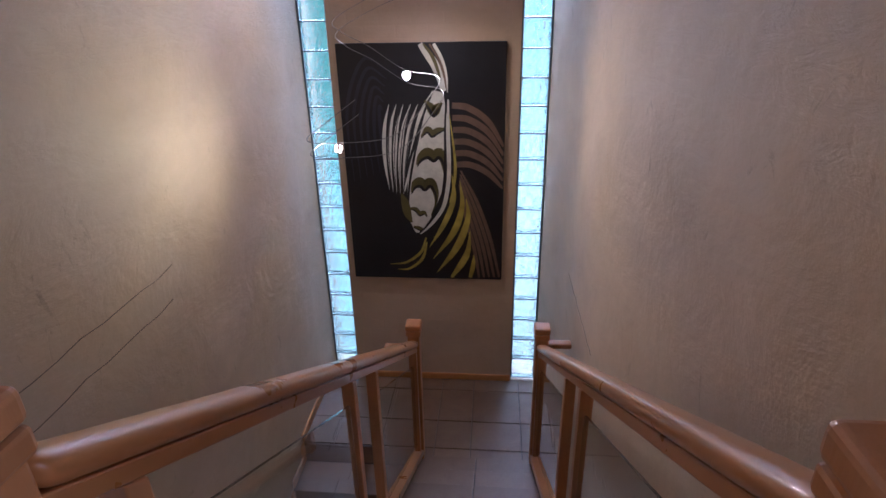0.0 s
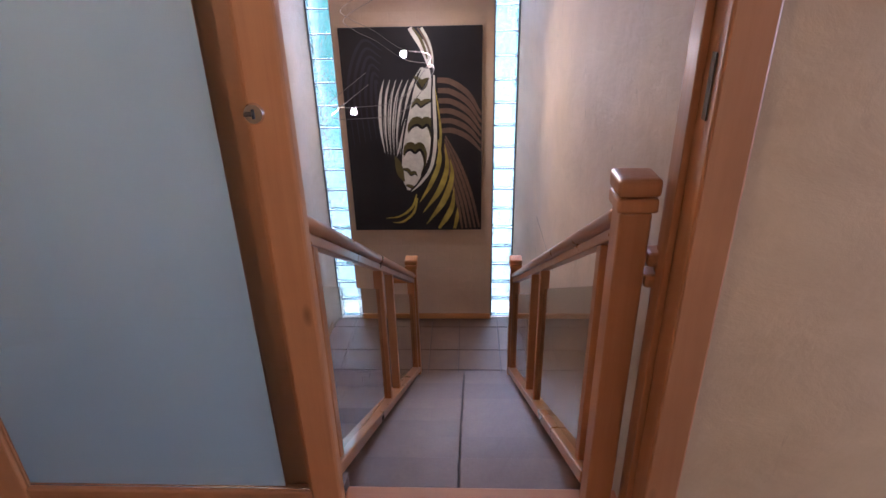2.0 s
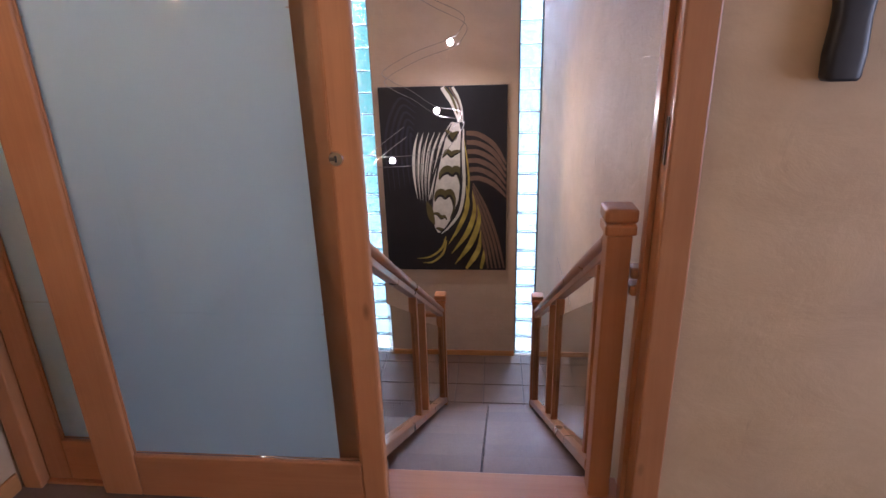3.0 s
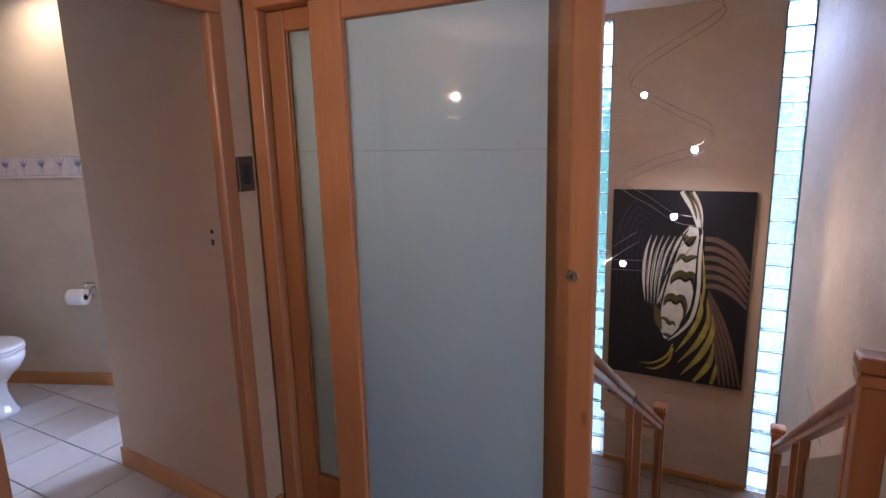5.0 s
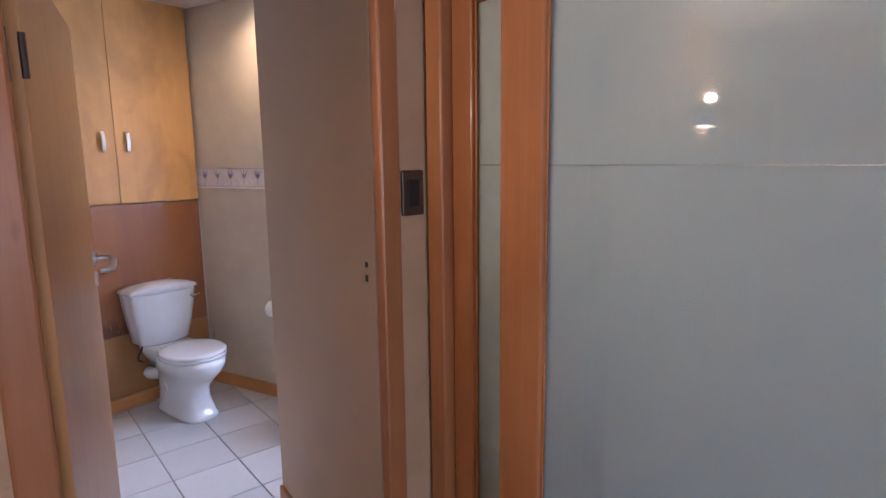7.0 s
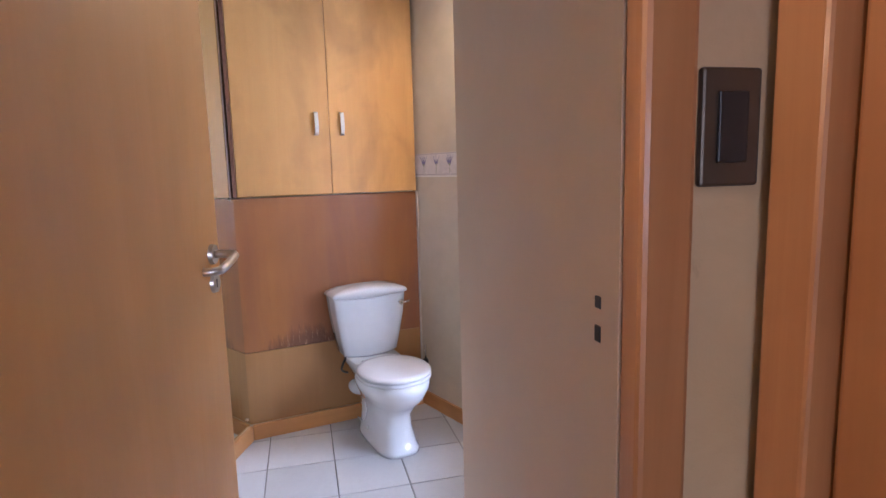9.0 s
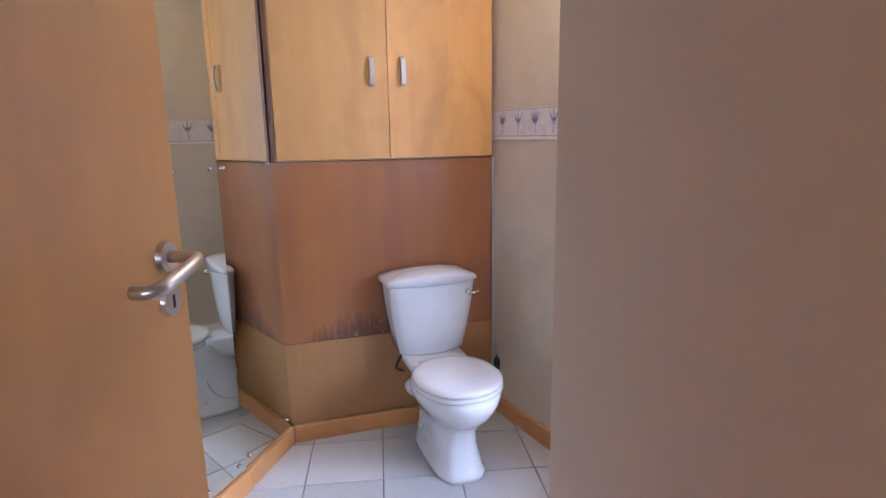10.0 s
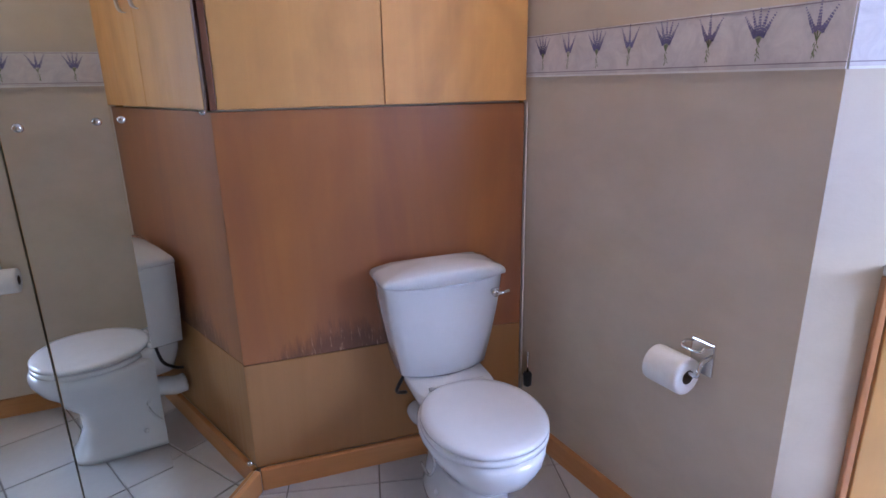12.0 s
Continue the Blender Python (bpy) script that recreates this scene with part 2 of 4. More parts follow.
def prism(points, z0, z1, bm=None):
    """An upright block on a plan outline."""
    bm = bm or bmesh.new()
    lo = [bm.verts.new((x, y, z0)) for x, y in points]
    hi = [bm.verts.new((x, y, z1)) for x, y in points]
    bm.faces.new(lo[::-1])
    bm.faces.new(hi)
    for k in range(len(points)):
        n = (k + 1) % len(points)
        bm.faces.new((lo[k], lo[n], hi[n], hi[k]))
    return bm


def tube(points, radius, seg=8, bm=None, closed=False, caps=True):
    """A round bar along points; radius may be one number or one for each point."""
    bm = bm or bmesh.new()
    pts = [Vector(p) for p in points]
    rings = []
    up = Vector((0, 0, 1))
    n = len(pts)
    for k, p in enumerate(pts):
        a, b = pts[(k - 1) % n] if closed or k else p, pts[(k + 1) % n] if closed or k < n - 1 else p
        d = (b - a).normalized()
        s = d.cross(up)
        if s.length < 0.05:
            s = d.cross(Vector((1, 0, 0)))
        s.normalize()
        u = s.cross(d)
        r = radius[k] if isinstance(radius, (list, tuple)) else radius
        rings.append([bm.verts.new(p + r * (math.cos(i * math.tau / seg) * s + math.sin(i * math.tau / seg) * u)) for i in range(seg)])
    for k in range(n if closed else n - 1):
        a, b = rings[k], rings[(k + 1) % n]
        for i in range(seg):
            bm.faces.new((a[i], a[(i + 1) % seg], b[(i + 1) % seg], b[i]))
    if caps and not closed:
        bm.faces.new(rings[0][::-1])
        bm.faces.new(rings[-1])
    return bm


def loft(sections, bm=None, cap=True):
    """A skin over closed rings with the same number of points."""
    bm = bm or bmesh.new()
    rings = [[bm.verts.new(p) for p in s] for s in sections]
    n = len(rings[0])
    for a, b in zip(rings, rings[1:]):
        for i in range(n):
            bm.faces.new((a[i], a[(i + 1) % n], b[(i + 1) % n], b[i]))
    if cap:
        bm.faces.new(rings[0][::-1])
        bm.faces.new(rings[-1])
    return bm


def smooth_line(points, steps=8):
    """A Catmull-Rom line through the points."""
    p = [Vector(q) for q in points]
    p = [2 * p[0] - p[1]] + p + [2 * p[-1] - p[-2]]
    out = []
    for a, b, c, d in zip(p, p[1:], p[2:], p[3:]):
        for k in range(steps):
            s = k / steps
            out.append(0.5 * (2 * b + (c - a) * s + (2 * a - 5 * b + 4 * c - d) * s * s + (3 * b - a - 3 * c + d) * s ** 3))
    return out + [p[-2]]


def structure(name, bm, material, label, category):
    return tagged(finish(name, bm, material), label, category, "", "structure")


def along(p, q, depth):
    """A frame with x along the wall from p to q, y into the wall and z up, at p."""
    d = (Vector((*q, 0)) - Vector((*p, 0))).normalized()
    return Matrix(((d.x, -d.y * depth, 0, p[0]), (d.y, d.x * depth, 0, p[1]), (0, 0, 1, 0), (0, 0, 0, 1)))


# ---- the plan ----
LAND = -1.78          # the landing below the hall floor
RISE, GOING, FIRST = 0.178, 0.292, 0.337
WELL_L, WELL_R, BACK = -1.42, 0.53, 4.12
WELL_TOP, HALL_TOP, BATH_TOP = 2.68, 2.24, 2.60
DOORY = 0.175         # the hall face of the sliding door
WEST = -1.72          # the hall wall with the bathroom door

# stairwell walls
structure("wall_stair_pier", box(-1.16, 0.205, BACK, 4.44, LAND - 0.2, WELL_TOP), BRICKWALL, "rough plastered beige pier between the glass-block strips", "wall")
structure("wall_stair_right", box(WELL_R, WELL_R + 0.2, 0.33, 4.44, -4.2, WELL_TOP), WELL, "rough trowelled beige plaster wall beside the stairs", "wall")
structure("wall_stair_left", box(WELL_L - 0.2, WELL_L, 0.40, 4.44, -4.2, WELL_TOP), WELL, "rough trowelled beige plaster wall of the stairwell", "wall")


def curved_corner(name, x_wall, x_strip, y0):
    """The wall easing round into the glass blocks in one smooth sweep."""
    line = [(x_wall + (x_strip - x_wall) * (k / 16) ** 2, y0 + (4.15 - y0) * k / 16) for k in range(17)]
    pts = [(x_wall, 4.44)] + line + [(x_strip, 4.44)]
    bm = prism(pts, LAND, WELL_TOP)
    bm.normal_update()
    for f in bm.faces:
        f.smooth = True
    for e in bm.edges:
        e.smooth = len(e.link_faces) == 2 and e.calc_face_angle() < radians(25)
    ob = structure(name, bm, WELL, "curved plaster corner running into the glass blocks", "wall")
    return ob


curved_corner("wall_stair_corner", WELL_R, 0.425, 3.45)
curved_corner("wall_stair_corner_left", WELL_L, -1.38, 3.9)
# cracks at the slab edges; the lower left line paints a shading step
for name, x, ya, yb, z, side in (("crack_left", WELL_L, 0.42, 2.14, 0.262, 1), ("crack_left_lower", WELL_L, 0.42, 2.09, 0.112, 1), ("crack_right", WELL_R, 2.38, 3.3, -0.31, -1)):
    pts = [(x + side * 0.0004, ya + (yb - ya) * k / 14, z + 0.006 * math.sin(k * 2.3) + 0.003 * math.sin(k * 5.1)) for k in range(15)]
    structure(name, tube(pts, 0.0017, 6), GROUT, "hairline crack and drawn shading edge in the plaster", "crack")
for k, (x0, x1) in enumerate(((-1.38, -1.16), (0.205, 0.425))):
    structure("wall_over_strip", box(x0, x1, BACK + 0.02, 4.44, LAND + 4.4, WELL_TOP), WELL, "plaster above the glass-block strip", "wall")
    structure("wall_under_strip", box(x0, x1, BACK + 0.02, 4.44, LAND - 0.2, LAND), WELL, "plaster below the glass-block strip", "wall")
structure("ceiling_stairwell", box(WELL_L - 0.2, WELL_R + 0.2, 0.33, 4.44, WELL_TOP, WELL_TOP + 0.1), CEIL, "plain painted stairwell ceiling", "ceiling")
structure("wall_lower_end", box(WELL_L, WELL_R, 0.36, 0.42, -4.2, -0.18), WELL, "plaster wall under the hall floor edge", "wall")
structure("floor_lower", box(WELL_L, WELL_R, 0.36, 4.44, -4.3, -4.2), STEPTILE, "brown tiled floor of the storey below", "floor")

# hall
structure("floor_hall", box(WEST - 0.06, 4.1, -2.4, DOORY - 0.02, -0.12, 0.0), HALLFLOOR, "dull brown tiled hall floor", "floor")
structure("floor_hall_edge", box(WEST - 0.06, -0.41, DOORY - 0.02, 0.40, -0.12, 0.0), HALLFLOOR, "hall floor under the sliding door", "floor")
structure("ceiling_hall", box(WEST - 0.2, 4.1, -2.4, 0.40, HALL_TOP, HALL_TOP + 0.1), CEIL, "low white painted hall ceiling", "ceiling")
structure("wall_hall_right", box(0.50, 4.1, 0.15, 0.33, -0.12, HALL_TOP), HALLWALL, "uneven warm beige plaster wall of the hall", "wall")
structure("wall_hall_over", box(WEST, 0.50, 0.17, 0.33, 2.15, HALL_TOP), HALLWALL, "strip of plaster over the sliding door", "wall")
structure("wall_well_over", box(WELL_L - 0.2, WELL_R + 0.2, 0.29, 0.33, HALL_TOP + 0.1, WELL_TOP), WELL, "plaster above the doorway inside the stairwell", "wall")
structure("wall_hall_south", box(WEST - 0.2, 4.1, -2.5, -2.4, -0.12, HALL_TOP), HALLWALL, "plain plaster wall closing the hall", "wall")
# unseen end wall, its opening added for the fill lamp
bm = box(4.0, 4.1, -2.4, -2.0, -0.12, HALL_TOP)
for b in ((4.0, 4.1, -0.6, 0.15, -0.12, HALL_TOP), (4.0, 4.1, -2.0, -0.6, -0.12, 0.6), (4.0, 4.1, -2.0, -0.6, 2.1, HALL_TOP)):
    box(*b, bm=bm)
structure("wall_hall_east", bm, HALLWALL, "unseen plaster wall with an added opening for the hall fill lamp", "wall")
structure("wall_hall_west", box(WEST - 0.1, WEST, -2.4, -0.875, -0.12, HALL_TOP), BLOCKWALL, "uneven warm beige plaster wall beside the bathroom door", "wall")
structure("wall_hall_switch", box(WEST - 0.05, WEST, 0.075, 0.36, -0.12, HALL_TOP), HALLWALL, "narrow plaster strip with the light switch", "wall")
structure("wall_over_bath_door", box(WEST - 0.1, WEST, -0.875, 0.075, 2.13, HALL_TOP), HALLWALL, "plaster over the bathroom door", "wall")

# bathroom
WOOD0, WOOD1 = (-4.285, -0.70), (-4.490, 0.318)
BORD0, BORD1 = (-4.776, 0.222), (-3.555, 0.712)
MIRRORS = [(-2.967, -1.290), (-3.689, -0.944), (-3.923, -0.832), WOOD0]
structure("floor_bath", prism([(-4.8, -1.5), (WEST - 0.06, -1.5), (WEST - 0.06, 2.1), (-4.8, 2.1)], -0.12, -0.006), GROUT_GREY, "grey grout bed of the bathroom floor", "floor")
structure("ceiling_bath", box(-4.8, WEST - 0.1, -1.5, 2.1, BATH_TOP, BATH_TOP + 0.1), CEIL, "white painted bathroom ceiling", "ceiling")
structure("wall_passage", prism([(-1.747, 0.010), (-2.715, 0.08), (-2.715, 0.30), (-1.775, 0.30), (-1.775, 0.074), (-1.747, 0.074)], -0.006, BATH_TOP), REVEAL, "smooth brown-beige painted wall inside the bathroom door", "wall")


def slab(name, p, q, z0, z1, mat, label, thick=0.1, side=1):
    d = (Vector(q) - Vector(p)).normalized()
    n = Vector((-d.y, d.x)) * thick * side
    return structure(name, prism([p, q, (q[0] + n.x, q[1] + n.y), (p[0] + n.x, p[1] + n.y)], z0, z1), mat, label, "wall")


slab("wall_bath_border", BORD0, BORD1, -0.006, BATH_TOP, BATHWALL, "smooth grey-beige bathroom wall with a lavender border")
slab("wall_bath_alcove", BORD1, (-3.115, 1.98), -0.006, BATH_TOP, BATHWALL, "pale bathroom wall lit by the window")
slab("wall_bath_panel", (-4.300, -0.856), (-4.535, 0.309), -0.006, BATH_TOP, BATHWALL, "wall behind the wooden toilet panel", 0.1, 1)
for p, q in zip(MIRRORS, MIRRORS[1:]):
    d = (Vector(q) - Vector(p)).normalized() * 0.016
    slab("wall_bath_mirror", (p[0] - d.y, p[1] + d.x), (q[0] - d.y, q[1] + d.x), -0.006, BATH_TOP, BATHWALL, "wall behind the mirror panels", 0.1, 1)
structure("wall_bath_south", box(-3.1, WEST - 0.1, -1.42, -1.290, -0.006, BATH_TOP), BATHWALL, "bathroom wall behind the open door", "wall")
structure("wall_bath_hinge", prism([(WEST - 0.1, -1.290), (WEST - 0.1, -0.83), (WEST - 0.2, -0.86), (WEST - 0.2, -1.290)], -0.006, BATH_TOP), REVEAL, "short wall beside the door hinges", "wall")
structure("wall_bath_over", box(WEST - 0.2, WEST - 0.1, -0.86, 0.08, 2.13, BATH_TOP), REVEAL, "wall over the bathroom door inside", "wall")
structure("wall_bath_east", box(-1.70, -1.60, 0.30, 2.1, -0.006, BATH_TOP), BATHWALL, "bathroom wall towards the stairwell", "wall")
bm = box(-3.2, -2.95, 1.98, 2.08, -0.006, BATH_TOP)
for b in ((-1.95, -1.6, 1.98, 2.08, -0.006, BATH_TOP), (-2.95, -1.95, 1.98, 2.08, -0.006, 1.0), (-2.95, -1.95, 1.98, 2.08, 2.0, BATH_TOP)):
    box(*b, bm=bm)
structure("wall_bath_window", bm, BATHWALL, "bathroom wall with the window", "wall")

# ---- things, space by space ----
# ---- stairs ----
def steps(name, x0, x1, y0, sign, z0, count, label):
    """A flight of tiled steps; the treads and risers are single tiles, two across."""
    flight = thing(name, label, "stairs", kind="structure")
    bm = bmesh.new()
    for k in range(count):
        a, b = y0 + sign * k * GOING, y0 + sign * (k + 1) * GOING
        top = z0 - (k + 1) * RISE
        box(x0, x1, min(a, b), max(a, b), top - 0.20 - (RISE if k < count - 1 else 0) * 0.6, top - 0.012, bm=bm)
    part("stair_core", bm, GROUT, flight)
    mid = x0 + (x1 - x0) * 0.5
    for a, b in ((x0 + 0.003, mid - 0.003), (mid + 0.003, x1 - 0.003)):
        tread = None
        for k in range(count):
            y, top = y0 + sign * k * GOING, z0 - (k + 1) * RISE
            lo, hi = (0.012, GOING + 0.014) if sign > 0 else (-GOING - 0.014, -0.012)
            if tread is None:
                tread = finish("tread_tile", box(a, b, lo, hi, -0.012, 0.0, 0.003, 1), STEPTILE).data
                riser = finish("riser_tile", box(a, b, -0.012, 0.0, 0.002, RISE - 0.014, 0.002, 1), STEPTILE).data
                for me in (tread, riser):
                    bpy.data.objects.remove([o for o in scene.objects if o.data == me][0])
            for me, pos in ((tread, (0, y, top)), (riser, (0, y + (0.004 if sign > 0 else 0.008), top))):
                o = new(me.name, me)
                o.location, o.parent = pos, flight
    return flight


def sloped_prism():
    bm = box(-0.545, -0.522, FIRST, 2.96, -0.30, 0.0)
    for v in bm.verts:
        v.co.z += -0.17 - (v.co.y - FIRST) * RISE / GOING
    return bm



steps("stair_flight_upper", -0.52, 0.40, FIRST, 1, 0.0, 9, "upper flight of brown stone-tiled steps")
steps("stair_flight_lower", WELL_L, -0.56, 3.24, -1, LAND, 8, "lower flight of brown stone-tiled steps")
structure("stair_side", sloped_prism(), WELL, "plastered side of the upper flight", "stairs")
landing = structure("landing_bed", box(-0.52, WELL_R, 2.966, 3.24, LAND - 0.2, LAND - 0.012, bm=box(WELL_L, WELL_R, 3.24, BACK + 0.02, LAND - 0.2, LAND - 0.012)), GROUT, "grout bed of the stair landing", "floor")
structure("stair_gap_edge", box(0.402, WELL_R, FIRST, 2.964, LAND - 0.2, LAND - 0.012), GROUT, "floor beside the stair string", "floor")
xs, ys = (-1.417, -1.17, -0.775, -0.385, -0.11, 0.275, 0.527), (3.247, 3.555, 3.95, 4.13)
ys = (2.968,) + ys
for i in range(len(xs) - 1):
    for j in range(len(ys) - 1):
        if j == 0 and xs[i] < -0.8:
            continue
        o = finish("landing_tile", box((max(xs[i], -0.52) if j == 0 else xs[i]) + 0.003, xs[i + 1] - 0.003, ys[j] + 0.003, ys[j + 1] - 0.003, -0.012, 0.0, 0.002, 1), STEPTILE)
        o.location, o.parent = (0, 0, LAND), landing
tagged(finish("threshold", box(-0.40, 0.42, DOORY - 0.02, FIRST + 0.008, -0.05, 0.004, 0.006), PINE_X), "worn varnished wooden threshold at the top of the stairs", "threshold", "", "structure")


def trim(name, p, q, z0, z1, depth, mat, label, bevel=0.008):
    ob = finish(name, box(0, (Vector(q) - Vector(p)).length, -depth, 0, z0, z1, bevel), mat)
    ob.matrix_world = along(p, q, 1)
    return tagged(ob, label, "skirting board", "", "structure")


trim("baseboard_pier", (-1.16, BACK), (0.205, BACK), LAND, LAND + 0.06, 0.02, SKIRTWOOD, "narrow wooden skirting at the foot of the pier")
trim("baseboard_landing_left", (WELL_L, 3.24), (WELL_L, 3.94), LAND, LAND + 0.07, 0.018, SKIRTWOOD, "wooden skirting along the landing")
trim("baseboard_landing_right", (WELL_R, 3.72), (WELL_R, 3.3), LAND, LAND + 0.05, 0.018, SKIRTWOOD, "wooden skirting along the landing")
for k in range(6):
    y, z = 3.24 - k * GOING, LAND - k * RISE
    trim("baseboard_step", (WELL_L, y - GOING), (WELL_L, y), z - RISE, z - RISE + 0.07, 0.018, SKIRTWOOD, "stepped wooden skirting beside the lower stairs")
    trim("baseboard_riser", (WELL_L, y - 0.06), (WELL_L, y + 0.006), z - RISE + 0.072, z - 0.002, 0.016, SKIRTWOOD, "stepped wooden skirting beside the lower stairs")

# ---- glass-block strips ----
for k, x in enumerate((-1.27, 0.315)):
    win = thing("window_%d" % (k + 1), "tall narrow strip of wavy glass blocks in daylight", "glass blocks", kind="structure")
    bm = bmesh.new()
    for i in range(23):
        z = LAND + i * 0.2
        box(x - 0.108, x + 0.108, 4.165, 4.255, z - 0.004 if i else z, z + 0.004, bm=bm)
    for s in (-1, 1):
        box(x + s * 0.1015 - 0.0065, x + s * 0.1015 + 0.0065, 4.167, 4.253, LAND, LAND + 4.4, bm=bm)
    part("mortar", bm, MORTAR, win)
    if k == 0:
        block = finish("glass_block", box(-0.094, 0.094, -0.042, 0.042, -0.0955, 0.0955, 0.010, 2), BLOCKGLASS).data
        bpy.data.objects.remove([o for o in scene.objects if o.data == block][0])
    for i in range(22):
        o = new("glass_block", block)
        o.location, o.parent, o.visible_shadow = (x, 4.21, LAND + 0.1 + i * 0.2), win, False

m, t, b = nodes("garden_light")
v = coords(t, (1, 1, 1))
n = noise_tex(t, v, 1.6, 5, 0.7)
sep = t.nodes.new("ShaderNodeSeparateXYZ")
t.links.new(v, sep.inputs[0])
# the sheet's glow is coloured brighter low down and darker to the left
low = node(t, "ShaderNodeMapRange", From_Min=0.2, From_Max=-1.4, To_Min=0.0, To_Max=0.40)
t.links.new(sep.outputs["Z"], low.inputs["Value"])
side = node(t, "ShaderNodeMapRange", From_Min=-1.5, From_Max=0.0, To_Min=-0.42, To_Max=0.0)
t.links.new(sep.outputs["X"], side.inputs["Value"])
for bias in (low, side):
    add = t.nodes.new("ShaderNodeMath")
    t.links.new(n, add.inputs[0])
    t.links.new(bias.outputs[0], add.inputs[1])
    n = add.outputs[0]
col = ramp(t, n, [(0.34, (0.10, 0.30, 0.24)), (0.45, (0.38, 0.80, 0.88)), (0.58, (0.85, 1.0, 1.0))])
em = t.nodes.new("ShaderNodeEmission")
em.inputs["Strength"].default_value = 1.8
t.links.new(col, em.inputs["Color"])
t.links.new(em.outputs[0], t.nodes["Material Output"].inputs["Surface"])
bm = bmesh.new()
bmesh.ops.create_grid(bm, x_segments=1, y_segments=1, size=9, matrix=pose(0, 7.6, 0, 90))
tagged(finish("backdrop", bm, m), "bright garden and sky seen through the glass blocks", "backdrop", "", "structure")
bm = bmesh.new()
bmesh.ops.create_grid(bm, x_segments=1, y_segments=1, size=400)
for vert in bm.verts:
    vert.co.z = -4.31
tagged(finish("ground", bm, plain("earth", (0.16, 0.14, 0.10), 0.95)), "bare ground around the house", "ground", "", "structure")


# ---- balustrades ----
def newel(parent, x, y, z0, z1, w=0.072):
    bm = box(x - w / 2, x + w / 2, y - w / 2, y + w / 2, z0, z1 - 0.082, 0.006)
    p = part("newel_post", bm, PINE, parent)
    c = w / 2 + 0.009
    part("collar", box(x - c, x + c, y - c, y + c, z1 - 0.080, z1 - 0.046, 0.007), PINE, p)
    bm = box(x - c - 0.002, x + c + 0.002, y - c - 0.002, y + c + 0.002, z1 - 0.043, z1, 0.011, 3)
    part("cap", bm, PINE, p, "bevelled wooden newel cap")
    return p


def sloped(x0, x1, y0, y1, za, zb, h, bevel, seg=2):
    """A bar that falls from za to zb (its top) over y0 to y1, h thick, cut upright at its ends."""
    bm = box(x0, x1, y0, y1, -h, 0, bevel, seg)
    for v in bm.verts:
        v.co.z += za + (zb - za) * (v.co.y - y0) / (y1 - y0)
    return bm


SLOPE = 0.598


def balustrade(x, ya, yb, label, stubs):
    base = thing("stair_balustrade", label, "balustrade", Matrix.Translation((x, ya, -0.18)))
    inv = base.matrix_world.inverted()
    top = lambda y: 0.860 - SLOPE * (y - 0.46)
    low = lambda y: 0.012 - 0.615 * (y - 0.46)
    newel(base, x, ya, -0.17, 1.025)
    newel(base, x, yb, LAND + 0.15, top(yb) + 0.135, 0.075)
    a, b = ya + 0.043, yb - 0.038
    rail = part("handrail", sloped(x - 0.034, x + 0.034, a, b, top(a), top(b), 0.052, 0.023, 6), RAILWOOD, base, "polished rounded wooden handrail", True)
    part("under_rail", sloped(x - 0.022, x + 0.022, a, b, top(a) - 0.053, top(b) - 0.053, 0.035, 0.004), RAILWOOD, base)
    part("bottom_rail", sloped(x - 0.037, x + 0.037, a, b, low(a), low(b), 0.052, 0.006), RAILWOOD, base, "flat wooden bottom rail")
    posts = [0.462, 1.50, 1.83, b - 0.03]
    for y in posts:
        part("baluster", sloped(x - 0.022, x + 0.022, y - 0.022, y + 0.022, top(y) - 0.089 + SLOPE * 0.022, top(y) - 0.089 - SLOPE * 0.022, top(y) - 0.089 - low(y) + 0.012, 0.004), PINE, base)
    for y0, y1 in ((posts[0], posts[1]), (posts[2], posts[3])):
        u, w = y0 + 0.025, y1 - 0.025
        g = part("glass_pane", sloped(x - 0.004, x + 0.004, u, w, top(u) - 0.21, top(w) - 0.19, 0.652, 0.0), CLEAR, base, "clear glass pane")
        g.visible_shadow = False
    for (xa, xb, y, z) in stubs:
        bm = box(xa, xb, y - 0.03, y + 0.03, z - 0.035, z, 0.01)
        part("wall_stub", bm, RAILWOOD, base, "short rail joining post and wall")
    for o in base.children:
        o.matrix_parent_inverse = inv
    return base


balustrade(0.345, 0.29, 2.985, "wooden balustrade with glass panes on the wall side", ((0.386, 0.43, 0.29, 0.84), (0.386, 0.43, 0.29, 0.785), (0.384, WELL_R, 2.985, -0.63)))
balustrade(-0.460, 0.29, 2.985, "wooden balustrade with glass panes between the flights", ((-0.66, -0.500, 3.0, -0.70),))

# ---- sliding door ----
FRAME = thing("sliding_door_frame", "varnished pine frame and track of the sliding door", "door frame", kind="structure")
part("jamb", box(-1.705, -1.635, 0.176, 0.32, 0.0, 2.15, 0.006), PINE, FRAME)
part("jamb", box(0.415, 0.498, 0.12, 0.30, 0.0, 2.15, 0.006), PINE, FRAME)
part("stop_bead", box(0.398, 0.4145, 0.19, 0.235, 0.0, 2.08, 0.003), PINE, FRAME)
part("strike_plate", box(0.4115, 0.4148, 0.145, 0.165, 1.17, 1.29, 0.001), BRONZE, FRAME, "dark metal strike plate")
part("head", box(-1.634, 0.414, 0.150, 0.32, 2.085, 2.15, 0.006), PINE_X, FRAME)
part("track", box(-1.634, -0.41, 0.20, 0.31, 0.0, 0.012, 0.003), PINE_X, FRAME)
m, t, b = nodes("frosted_film")
n = noise_tex(t, coords(t, (1, 1, 1)), 2.5, 4)
